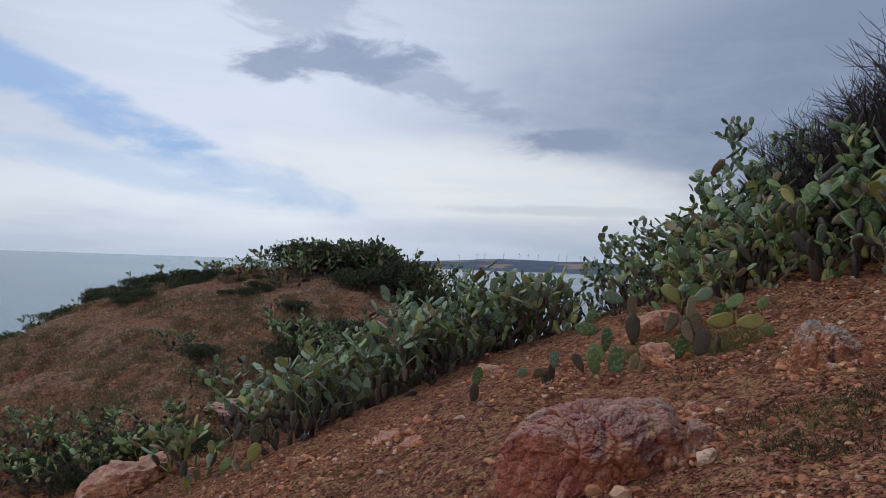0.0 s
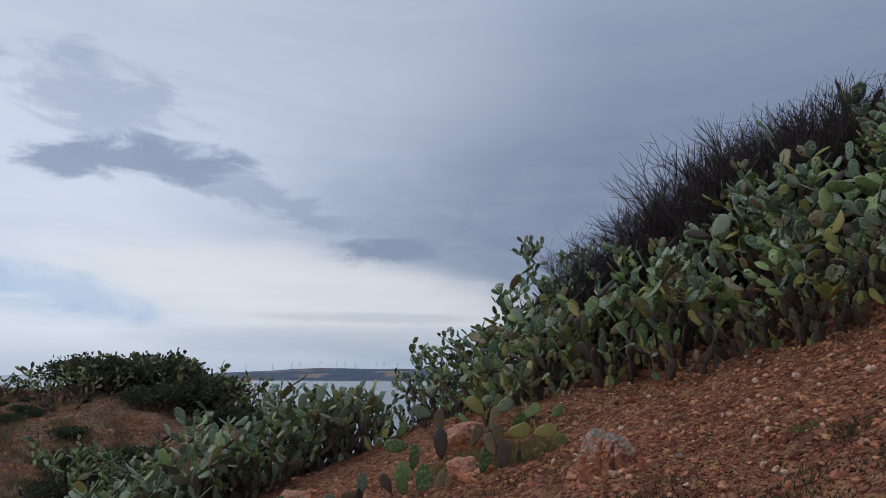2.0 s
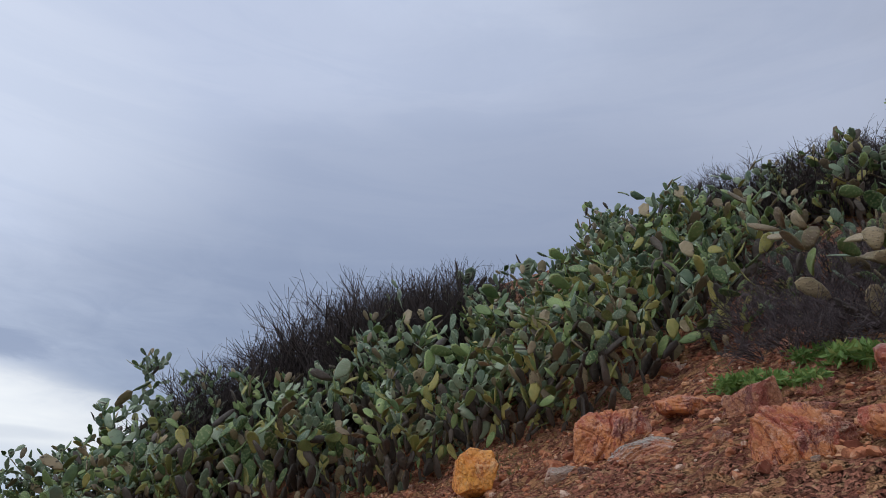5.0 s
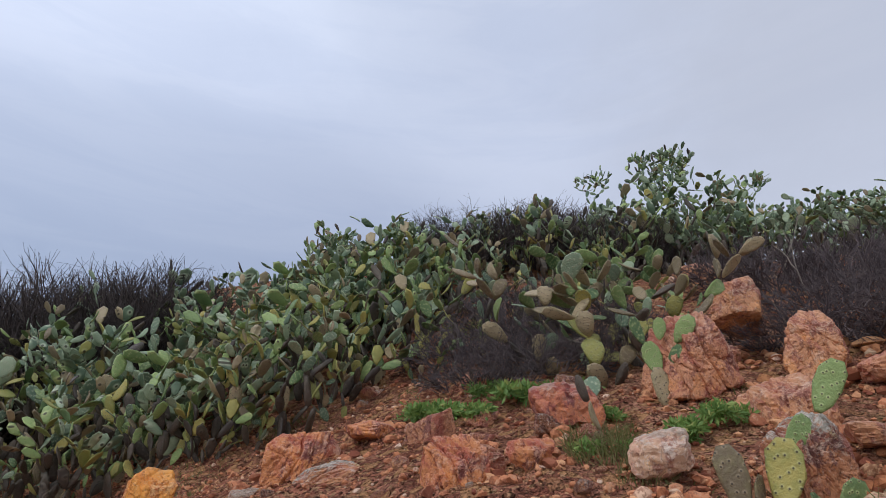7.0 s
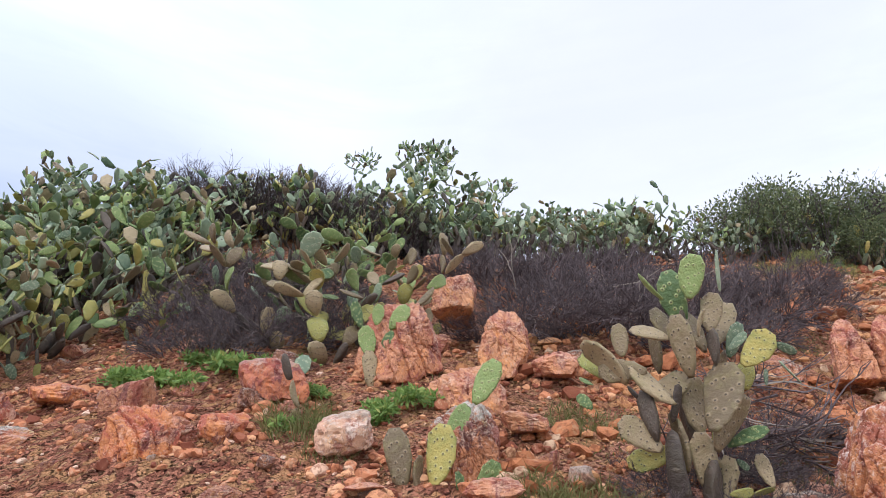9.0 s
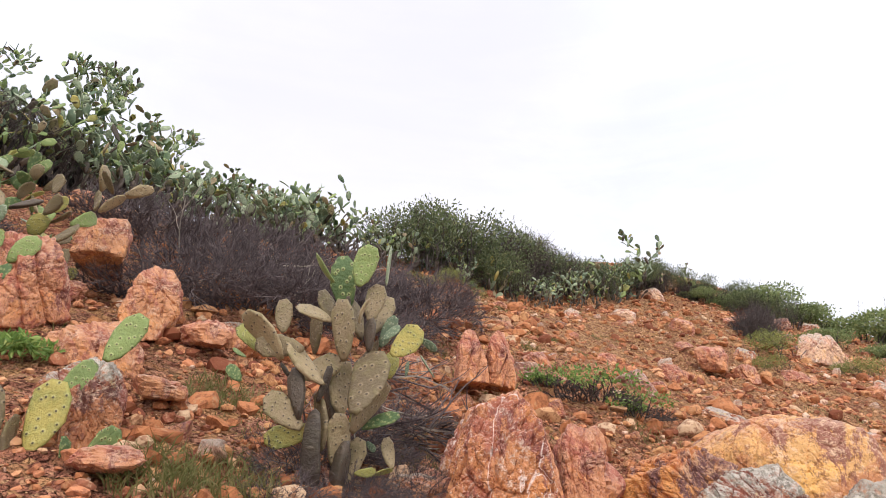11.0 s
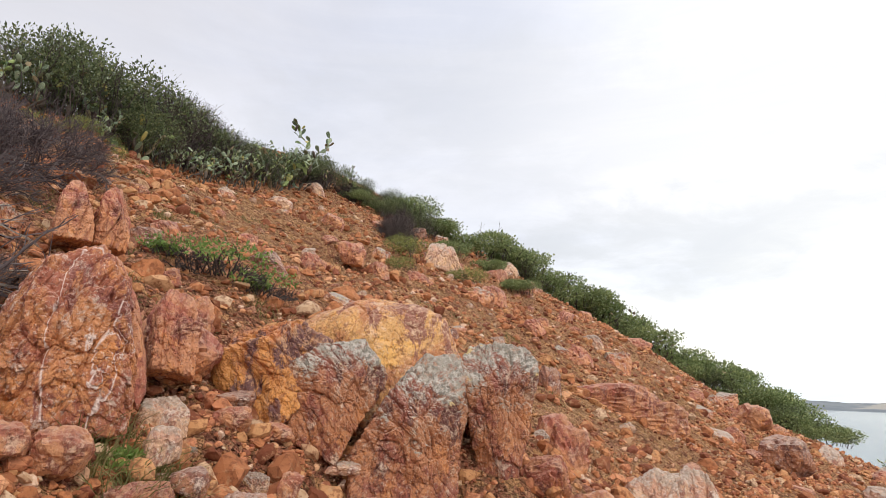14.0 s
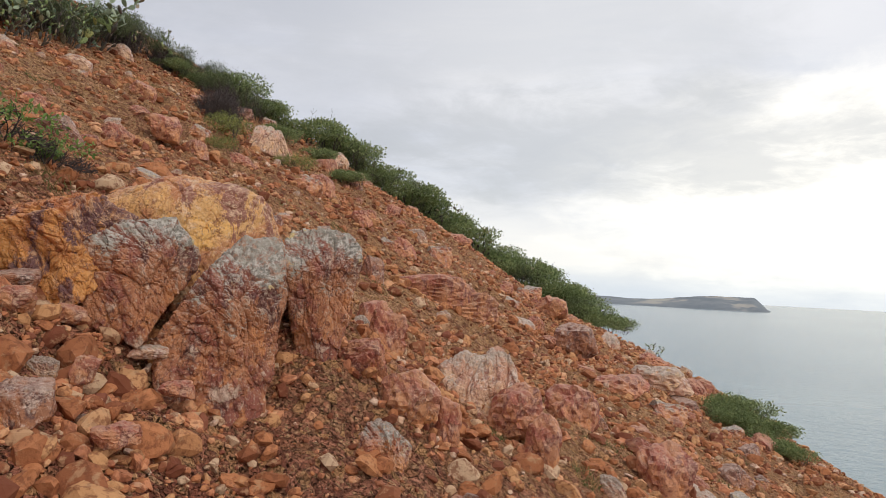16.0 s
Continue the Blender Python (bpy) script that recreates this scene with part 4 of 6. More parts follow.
rock(4.13, -0.85, 0.30, 0.09, ROCK_OCHRE, "half-buried orange rock in gravel", turn=-100)
rock(5.11, -4.42, 0.32, 0.23, ROCK_DARK, "dark red block in an outcrop", turn=-130)
rock(5.04, -4.71, 0.38, 0.18, ROCK_RED, "red block in an outcrop", turn=-132)
rock(3.76, -3.85, 0.25, 0.32, ROCK_OCHRE, "ochre slab beside the red rocks", turn=-135)
rock(2.66, -9.35, 0.37, 0.43, ROCK_DARK, "dark block beside the boulders", turn=-165)
rock(3.08, -2.06, 0.17, 0.19, ROCK_RED, "red stone under the sticks", turn=-121)
rock(3.18, -2.28, 0.11, 0.10, ROCK_OCHRE, "ochre stone in the rubble", turn=-123)
rock(2.84, -2.05, 0.20, 0.12, ROCK_OCHRE, "ochre rock in the grass", turn=-123)
rock(2.78, -2.26, 0.26, 0.16, ROCK_OCHRE, "ochre rock in the grass", turn=-127)
rock(5.83, -18.42, 0.50, 0.27, ROCK_PALE, "pale stone on the ridge", turn=-163)
rock(10.48, -13.90, 0.68, 0.34, ROCK_PALE, "pale stone near the crest", turn=-143)
rock(9.05, -10.83, 0.62, 0.24, ROCK_PALE, "pale stone near the crest", turn=-140)
rock(8.81, -9.11, 0.37, 0.14, ROCK_OCHRE, "ochre stone near the crest", turn=-136)
rock(8.36, -14.38, 0.88, 0.38, ROCK_RED, "red ledge under the ridge", turn=-150)
rock(6.63, -10.17, 0.52, 0.38, ROCK_RED, "red rock on the slope", turn=-147)
rock(6.12, -6.83, 0.31, 0.21, ROCK_RED, "red rock on the slope", turn=-138)
rock(3.05, -12.98, 0.54, 0.38, ROCK_RED, "red rock on the slope", turn=-167)
rock(5.25, -12.98, 0.71, 0.24, ROCK_OCHRE, "ochre ledge on the slope", turn=-158)
rock(1.12, -5.03, 0.43, 0.34, ROCK_OCHRE, "ochre and red broken outcrop", turn=-168, slabs=0.07)
rock(0.41, -6.78, 0.56, 0.46, ROCK_RED, "red outcrop on the seaward slope", turn=-177, slabs=0.07, craggy=0.13)
rock(-0.21, -8.76, 0.72, 0.47, ROCK_RED, "red outcrop on the seaward slope", turn=178, slabs=0.07, craggy=0.13)
rock(-0.49, -14.44, 0.90, 0.61, ROCK_DARK, "dark red ledge on the seaward slope", turn=177, slabs=0.07)
rock(-2.36, -15.01, 1.43, 0.46, ROCK_PALE, "grey ledge on the seaward slope", turn=170, slabs=0.07)
rock(-1.13, -12.17, 1.09, 0.38, ROCK_RED, "red ledge on the seaward slope", turn=174, slabs=0.07)
rock(0.04, -17.52, 0.98, 0.51, ROCK_OCHRE, "ochre ledge at the ridge", turn=180)
rock(1.89, -6.80, 0.45, 0.36, ROCK_RED, "red block below the boulders", turn=-164, craggy=0.12)
rock(1.55, -5.90, 0.38, 0.39, ROCK_RED, "red block below the boulders", turn=-165, slabs=0.07)
rock(1.09, -5.12, 0.32, 0.32, ROCK_PALE, "pale upright block on the slope", turn=-169, block=0.8)
rock(0.86, -5.15, 0.19, 0.32, ROCK_RED, "red upright slab on the slope", turn=-172, block=0.8)
rock(0.16, -6.38, 0.35, 0.40, ROCK_RED, "red block on the slope", turn=180, block=0.7)
rock(-1.09, -7.56, 0.69, 0.51, ROCK_RED, "red ledge on the seaward slope", turn=170, slabs=0.07)
rock(2.62, -2.83, 0.19, 0.12, ROCK_DARK, "dark red stone in the rubble", turn=-133)
rock(2.83, -2.83, 0.19, 0.15, ROCK_PALE, "pale-topped red stone in rubble", turn=-131)
rock(3.00, -3.47, 0.26, 0.12, ROCK_OCHRE, "ochre stone in the rubble", turn=-136)
rock(3.14, -3.65, 0.24, 0.10, ROCK_DARK, "flat dark stone in the rubble", turn=-137)
rock(2.52, -2.65, 0.22, 0.04, ROCK_DARK, "flat dark stone in the rubble", turn=-132)
rock(2.14, -3.23, 0.22, 0.09, ROCK_RED, "red-brown stone in the rubble", turn=-144)
rock(2.86, -3.76, 0.21, 0.10, ROCK_OCHRE, "ochre stone in the rubble", turn=-140)
rock(2.51, -4.01, 0.25, 0.06, ROCK_PALE, "pale flat stone in the rubble", turn=-146)
rock(2.50, -3.45, 0.15, 0.12, ROCK_OCHRE, "ochre stone in the rubble", turn=-142)
rock(2.24, -3.87, 0.20, 0.08, ROCK_RED, "red-brown stone in the rubble", turn=-148)
rock(3.48, -3.44, 0.55, 0.32, ROCK_RED, "red broken bedrock between the boulders", turn=-135, block=0.8, slabs=0.06, craggy=0.1)
rock(2.03, -10.91, 1.81, 0.47, ROCK_RED, "red bedrock ledge on the slope", turn=-170, block=0.8, slabs=0.06, craggy=0.1, d=0.5)
rock(1.60, -11.07, 1.41, 0.44, ROCK_OCHRE, "ochre bedrock ledge on the slope", turn=-172, block=0.8, slabs=0.06, craggy=0.1, d=0.5)

# loose stones, each its own thing on a few shared shapes
STONES = [rock_mesh("loose_stone", 1.0, 0.8, 0.6, 300 + i, m, 10, 3, 0.6, 0.06) for i, m in
          enumerate((ROCK_OCHRE, ROCK_RED, ROCK_DARK, ROCK_PALE, ROCK_OCHRE, ROCK_RED))]
rng = random.Random(5)
placed = 0
while placed < 260:
    a, r = radians(rng.uniform(-40, 205)), 2.2 + 9.5 * rng.random() ** 1.3
    x, y = r * math.sin(a), r * math.cos(a)
    if vnoise(np.array(x / 1.6), np.array(y / 1.6), 21) < -0.1 and rng.random() < 0.7:
        continue
    s = (0.05 + 0.16 * rng.random() ** 2.6) * (0.5 if y > 1.5 else 1)
    ob = tagged(new("loose_stone", STONES[rng.randrange(6)]), "loose angular red-brown stone lying on the soil", "stone", "loose stones")
    ob.matrix_basis = pose(x, y, float(ground(x, y)) + 0.12 * s, rng.uniform(-20, 20), rng.uniform(-20, 20), rng.uniform(0, 360)) @ Matrix.Scale(s, 4)
    placed += 1


# bedrock that pokes through the seaward slope
LEDGES = [rock_mesh("outcrop", 1.0, 0.75, 0.8, 340 + i, m, 16, 4 + i // 8, 0.6, 0.08, 0.06) for i, m in
          enumerate((ROCK_RED, ROCK_OCHRE, ROCK_RED, ROCK_GREY, ROCK_OCHRE, ROCK_RED, ROCK_PALE, ROCK_DARK) * 2)]
rng = random.Random(15)
for i in range(290):
    if i < 210:
        x, y = rng.uniform(-4.5, 9.0), rng.uniform(-20.0, -3.4)
    else:
        x, y = rng.uniform(2.6, 7.5), rng.uniform(-4.5, 3.0)
    if math.hypot(x, y) < 3.3:
        continue
    s = (0.14 + 0.50 * rng.random() ** 2.2) * (0.62 + 0.05 * math.hypot(x, y))
    ob = tagged(new("outcrop", LEDGES[rng.randrange(8) + (8 if math.hypot(x, y) < 6.5 else 0)]), "broken red bedrock poking through the soil", "rock", "outcrops on the slope")
    ob.matrix_basis = pose(x, y, float(ground(x, y)) - 0.05 * s, rng.uniform(-20, 20), rng.uniform(-25, 25), rng.gauss(-150, 28)) @ Matrix.Diagonal((s * rng.uniform(0.5, 1.0), s * 1.2, s * rng.uniform(0.5, 1.1), 1))


def gravel(name, count, lo, hi, r0, r1, seed, label, az=(-45, 208), power=1.0, fine=1, rare=4.0, clump=1.3, feet=(), mat=GRAVEL):
    """Countless small broken stones strewn over the slope."""
    g = np.random.RandomState(seed)
    V, F = ICO[fine]
    a = np.radians(g.uniform(*az, count))
    r = r0 + (r1 - r0) * g.rand(count) ** power
    x, y = r * np.sin(a), r * np.cos(a)
    keep = g.rand(count) < 0.25 + 0.75 * sst(-0.4, 0.5, vnoise(x / clump, y / clump, 31))
    x, y = x[keep], y[keep]
    if feet:
        # heaped round the feet of the rocks instead
        pick = [feet[i % len(feet)] for i in range(count)]
        a, far = g.uniform(0, 6.283, count), g.uniform(0.85, 1.6, count)
        u = np.array([p[2] / 2 for p in pick]) * far * np.cos(a)
        v = np.array([p[3] / 2 for p in pick]) * far * np.sin(a)
        turn = np.radians([p[4] for p in pick])
        x = np.array([p[0] for p in pick]) + u * np.cos(turn) - v * np.sin(turn)
        y = np.array([p[1] for p in pick]) + u * np.sin(turn) + v * np.cos(turn)
    n = len(x)
    s = lo + (hi - lo) * g.rand(n) ** rare
    q = g.normal(size=(n, 3, 3))
    q, _ = np.linalg.qr(q)
    P = np.repeat(V[None] * 1.25, n, 0)
    for _ in range(7 if fine > 1 else 3):
        m = g.normal(size=(n, 1, 3))
        m /= np.linalg.norm(m, axis=2, keepdims=True)
        over = (P * m).sum(2, keepdims=True) - g.uniform(0.55, 0.95, (n, 1, 1))
        P = P - np.clip(over, 0, None) * m
    P = P * (s[:, None] * g.uniform(0.45, 1.0, (n, 3)))[:, None] * (1 + 0.10 * g.normal(size=(n, len(V), 1)).clip(-1, 1))
    P = np.einsum("nij,nkj->nki", q, P) * (1, 1, 0.8)
    P = P + np.stack([x, y, ground(x, y) + 0.2 * s], -1)[:, None]
    faces = (F[None] + (np.arange(n) * len(V))[:, None, None]).reshape(-1, 3)
    return tagged(new(name, mesh_of(name, P.reshape(-1, 3), faces, mat, smooth=False)), label, "gravel", kind="stuff")


gravel("gravel", 52000, 0.006, 0.036, 1.6, 8.5, 41, "red and ochre gravel strewn on the near soil", power=0.8)
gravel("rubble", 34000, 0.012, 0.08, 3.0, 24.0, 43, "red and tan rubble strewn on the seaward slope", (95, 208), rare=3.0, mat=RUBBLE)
gravel("shingle", 32000, 0.018, 0.09, 6.5, 23.0, 48, "pale and red broken stone all over the far slope", (100, 205), 0.6, rare=2.6)
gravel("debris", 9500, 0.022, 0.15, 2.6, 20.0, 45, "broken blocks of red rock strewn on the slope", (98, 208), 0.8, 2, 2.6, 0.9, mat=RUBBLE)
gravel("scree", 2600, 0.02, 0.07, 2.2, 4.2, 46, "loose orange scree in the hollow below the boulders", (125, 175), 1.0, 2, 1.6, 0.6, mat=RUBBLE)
gravel("talus", 3800, 0.012, 0.065, 1, 2, 47, "broken stones heaped round the feet of the rocks", fine=2, rare=2.0, feet=FEET)
gravel("grit", 20000, 0.008, 0.05, 4.0, 26.0, 44, "red and tan grit strewn below the thicket", (-45, 95), 0.8, rare=5.0)


# ---- prickly pears ----
def pad_mesh(name, mat, seed, thick=0.065, n=10):
    """One flattened, egg-shaped pad, 1 long, standing on its narrow end."""
    rng = random.Random(seed)
    V, F = [], []
    bend, wave = rng.uniform(-0.17, 0.17), rng.uniform(-0.08, 0.08)
    wide = rng.uniform(0.48, 0.64)
    rings = (0.55, 0.88) if n > 8 else (0.80,)
    k1, k2 = rng.uniform(0, 6.28), rng.uniform(0, 6.28)

    def place(rho, a, side):
        c, s = math.cos(a), math.sin(a)
        z = 0.5 + 0.5 * rho * s
        rho = rho * (1 + 0.06 * math.sin(2 * a + k1) + 0.05 * math.sin(3 * a + k2)) if rho > 0.5 else rho
        x = 0.5 * wide * rho * c * (0.62 + 0.58 * (0.5 + 0.5 * s)) * 0.98
        t = thick * math.sqrt(max(0.0, 1 - min(1.0, rho * 0.97) ** 5)) * (0.75 + 0.5 * (1 - z)) * 0.5
        y = side * t + bend * (z - 0.5) ** 2 * 2 + wave * math.sin(5 * x + seed)
        return (x, y, z)
    for side in (1, -1):
        V.append(place(0, 0, side))
        for rho in rings:
            V += [place(rho, 2 * math.pi * i / n, side) for i in range(n)]
    rim = len(V)
    V += [place(1.0, 2 * math.pi * i / n, 0) for i in range(n)]
    half = 1 + len(rings) * n
    for k, base in enumerate((0, half)):
        for i in range(n):
            j = (i + 1) % n
            a, b = base + 1 + i, base + 1 + j
            c, d = a + n, b + n
            e, f = rim + i, rim + j
            tri = [(base, a, b), (a, c, d), (a, d, b), (c, e, f), (c, f, d)] if len(rings) > 1 else [(base, a, b), (a, e, f), (a, f, b)]
            F += [t[::-1] for t in tri] if k == 0 else tri
    return mesh_of(name, V, F, mat)


PADS = {"green": [pad_mesh("pad", PAD_GREEN, i) for i in range(4)], "blue": [pad_mesh("pad", PAD_BLUE, 10 + i) for i in range(3)],
        "yellow": [pad_mesh("pad", PAD_YELLOW, 20 + i) for i in range(2)], "brown": [pad_mesh("pad", PAD_BROWN, 30 + i, 0.10) for i in range(3)],
        "dark": [pad_mesh("pad", PAD_DARK, 40 + i, 0.15) for i in range(2)]}


KINDS = list(PADS)
PLAIN_PADS = {k: [pad_mesh("pad", PADS[k][0].materials[0], 60 + 3 * i, 0.07, 7) for i in range(3)] for k in KINDS}


def grow(seed, bases, levels, size, spread, top, most=70, rush=0.35, woody=2, reach=9.0):
    """The pads of one plant: (pose, length, level) from the ground up. top: the height at which it stops."""
    rng = random.Random(seed)
    made, tips = [], []

    def pad_at(p, axis):
        """A pad that stands on p along the axis, its face turned at random but rather outwards and up."""
        face = axis.cross(Vector((rng.gauss(0, 1), rng.gauss(0, 1), rng.gauss(0, 0.8))))
        face.normalize()
        side = face.cross(axis)
        m = Matrix((side, face, axis)).transposed().to_4x4()
        m.translation = p
        return m
    for i in range(bases):
        a = 2 * math.pi * (i + rng.random() * 0.7) / bases
        r = spread * (0.1 + 0.9 * rng.random())
        out = Vector((math.cos(a), math.sin(a), 0))
        axis = (out * rng.uniform(0.0, 0.9) + Vector((rng.gauss(0, 0.2), rng.gauss(0, 0.2), 1))).normalized()
        tips.append((pad_at(out * r + Vector((0, 0, -0.06)), axis), size * rng.uniform(1.0, 1.25), 0))
    while tips and len(made) < most:
        lead = max(range(len(tips)), key=lambda i: tips[i][0].translation.z)
        m, s, lv = tips.pop(lead if rng.random() < rush else rng.randrange(len(tips)))
        tip = m @ Vector((0, 0, s))
        if lv > 1 and (math.hypot(tip.x, tip.y) > reach or tip.z > top + 0.62):
            continue
        made.append((m, s, lv))
        if lv + 1 >= levels or m.translation.z > top:
            continue
        R = m.to_3x3()
        old = R @ Vector((0, 0, 1))
        count = rng.choice((1, 2, 2, 2, 3)) if lv >= woody else rng.choice((1, 2))
        turn = rng.uniform(0, 6.283)
        for c in range(count):
            turn += 6.283 / count + rng.gauss(0, 0.5)
            away = m.translation.copy()
            away.z = 0
            away = away.normalized() * 0.25 if away.length > 0.05 else away
            wild = rng.uniform(0.45, 1.35) if lv >= woody else rng.uniform(0.15, 0.55)
            axis = old * 0.35 + away + Vector((math.cos(turn) * wild, math.sin(turn) * wild, rng.uniform(0.0, 0.75 + rush)))
            axis.normalize()
            if axis.z < -0.2:
                continue
            local = R.inverted() @ axis
            b = max(-1.5, min(1.5, math.atan2(local.x, local.z)))
            rim = m @ (Vector((0.29 * math.sin(b), 0, 0.5 + 0.46 * math.cos(b))) * s)
            tips.append((pad_at(rim, axis), max(0.15, s * rng.uniform(0.86, 1.05)), lv + 1))
    return made


def pad_kind(rng, lv, levels, z, mood):
    dark, brown, yellow, blue = mood
    # woody stems below; inner pads are also coloured dark for thicket shade
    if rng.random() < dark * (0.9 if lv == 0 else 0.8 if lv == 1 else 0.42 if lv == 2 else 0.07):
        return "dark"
    v = rng.random()
    low = max(0.0, 1 - z / 0.7)
    if v < brown + 0.3 * low * low:
        return "brown"
    if v < brown + yellow * (0.4 + 1.6 * low):
        return "yellow"
    return "blue" if rng.random() < blue else "green"


def prickly_pear(seed, bases, levels, size, spread, top, mood, label, most=60, joined=False, group="prickly pears", rush=0.35, reach=9.0):
    """One plant: every pad a part of its own, or, deep in a thicket and far off, the pads in one mesh."""
    rng = random.Random(seed + 900)
    t = thing("prickly_pear", 0, 0, 0, label, "cactus", group)
    V, F, M, n = [], [], [], 0
    for m, s, lv in grow(seed, bases, levels, size, spread, top, most=most, rush=rush, reach=reach):
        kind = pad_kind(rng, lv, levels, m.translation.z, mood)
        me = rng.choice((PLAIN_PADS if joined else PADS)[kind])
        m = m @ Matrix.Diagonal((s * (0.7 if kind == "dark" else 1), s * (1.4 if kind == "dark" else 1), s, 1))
        if not joined:
            part_of(t, "pad", me, m)
            continue
        P = np.array([v.co[:] for v in me.vertices])
        T = np.array([p.vertices[:] for p in me.polygons])
        A = np.array(m)
        V.append(P @ A[:3, :3].T + A[:3, 3])
        F.append(T + n)
        M += [KINDS.index(kind)] * len(T)
        n += len(P)
    if joined:
        me = mesh_of("pad_mass", np.concatenate(V), np.concatenate(F))
        for kind in KINDS:
            me.materials.append(PADS[kind][0].materials[0])
        me.polygons.foreach_set("material_index", np.array(M, np.int32))
        tagged(part_of(t, "pad_mass", me), kind="stuff")
    return t


class Kind:
    """A plant that is built once; the first call of put() places it, later calls copy it."""

    def __init__(self, build):
        self.build, self.ob = build, None

    def put(self, x, y, turn=0.0, scale=1.0, sink=0.03, wide=1.0, tilt=0.0):
        m = pose(x, y, float(ground(x, y)) - sink, tilt, 0, turn) @ Matrix.Diagonal((scale * wide, scale * wide, scale, 1))
        if self.ob is None:
            self.ob = self.build()
            self.ob.matrix_basis = m
            return self.ob
        return copy_plant(self.ob, m)


def copy_plant(ob, m):
    keep = ob.matrix_basis.copy()
    ob.matrix_basis = Matrix.Identity(4)
    c = copy_thing(ob, m)
    ob.matrix_basis = keep
    return c


FRESH = (0.3, 0.08, 0.34, 0.3)
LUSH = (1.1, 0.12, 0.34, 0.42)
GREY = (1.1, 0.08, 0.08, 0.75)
TIRED = (0.7, 0.46, 0.22, 0.35)
SEEN = "dense grey-green prickly pear with yellowing lower pads"
DEEP = "tall crowded prickly pear deep in the thicket"
BIG = [Kind(lambda i=i: prickly_pear(50 + i, 6, 9, 0.285, 0.5, 0.92, LUSH, SEEN, 46, rush=0.3, reach=0.9)) for i in range(4)]
PALE = [Kind(lambda i=i: prickly_pear(80 + i, 6, 9, 0.27, 0.5, 0.92, GREY, "pale grey-green prickly pear in a thicket", 48, rush=0.33, reach=0.9)) for i in range(3)]
BACK = [Kind(lambda i=i: prickly_pear(54 + i, 8, 11, 0.265, 0.65, 1.15, LUSH, DEEP, 105, joined=True, rush=0.35, reach=1.1)) for i in range(3)]
BACKPALE = [Kind(lambda i=i: prickly_pear(84 + i, 8, 11, 0.265, 0.65, 1.15, GREY, DEEP, 105, joined=True, rush=0.35, reach=1.1)) for i in range(2)]
TALL = [Kind(lambda i=i: prickly_pear(60 + i, 3, 12, 0.21, 0.25, 2.0, GREY, "tall branching grey-green prickly pear on woody stems", 66, rush=0.5, reach=0.75)) for i in range(2)]
HIGH = [Kind(lambda i=i: prickly_pear(64 + i, 5, 17, 0.23, 0.35, 2.15, GREY, "tall branching grey-green prickly pear on woody stems", 115, rush=0.5, reach=0.85)) for i in range(2)]
CREST = [Kind(lambda i=i: prickly_pear(64 + i, 5, 17, 0.23, 0.35, 2.15, GREY, "tall branching grey-green prickly pear on the crest", 115, joined=True, rush=0.5, reach=0.85)) for i in range(2)]
MID = [Kind(lambda i=i: prickly_pear(70 + i, 5, 6, 0.24, 0.32, 0.7, FRESH, "low green prickly pear with some yellow pads", 34)) for i in range(3)]
WORN = [Kind(lambda i=i: prickly_pear(90 + i, 5, 6, 0.225, 0.22, 0.95, TIRED, "old prickly pear with corky brown pads", 36)) for i in range(2)]
SMALL = [Kind(lambda i=i: prickly_pear(110 + i, 2, 3, 0.22, 0.08, 0.5, FRESH, "small young prickly pear of a few pads", 7)) for i in range(3)]


class FarPears:
    """Prickly pears on the distant ridges: the pads of all of them gather in one mass."""

    def __init__(self, seed):
        P, T, self.kinds = [], [], []
        rng = random.Random(seed + 900)
        n = 0
        for m, q, lv in grow(seed, 7, 7, 0.24, 0.6, 1.25, most=60):
            # the high dark share colours in the scrub's own shadow
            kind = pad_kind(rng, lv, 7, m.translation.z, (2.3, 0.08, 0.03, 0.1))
            me = rng.choice(PLAIN_PADS[kind])
            A = np.array(m @ Matrix.Scale(q, 4))
            P.append(np.array([v.co[:] for v in me.vertices]) @ A[:3, :3].T + A[:3, 3])
            T.append(np.array([p.vertices[:] for p in me.polygons]) + n)
            self.kinds += [KINDS.index(kind)] * len(T[-1])
            n += len(P[-1])
        self.P, self.T = np.concatenate(P), np.concatenate(T)

    def put(self, x, y, turn=0.0, scale=1.0, wide=1.0):
        A = np.array(pose(x, y, float(ground(x, y)) - 0.03, 0, 0, turn) @ Matrix.Scale(scale, 4))
        FAR_MASS.append((self.P @ A[:3, :3].T + A[:3, 3], self.T, self.kinds))


FAR_MASS = []
FAR = [FarPears(120 + i) for i in range(3)]


def thicket(kinds, line, back, count, seed, lo=0.85, hi=1.2, ends=(1.0, 1.0)):
    """Plants along a polyline and up to back metres behind it (to the left of its direction)."""
    rng = random.Random(seed)
    pts = [Vector(p) for p in line]
    lens = [(b - a).length for a, b in zip(pts, pts[1:])]
    for i in range(count):
        s = sum(lens) * (i + rng.random()) / count
        k = 0
        while k < len(lens) - 1 and s > lens[k]:
            s -= lens[k]
            k += 1
        along = (pts[k + 1] - pts[k]).normalized()
        side = Vector((-along.y, along.x))
        p = pts[k] + along * s + side * (back * rng.random() ** 1.1)
        f = i / max(1, count - 1)
        low = min(1.0, ends[0] + 4 * (1 - ends[0]) * f, ends[1] + 3 * (1 - ends[1]) * (1 - f))
        rng.choice(kinds).put(p.x, p.y, rng.uniform(0, 360), rng.uniform(lo, hi) * low)


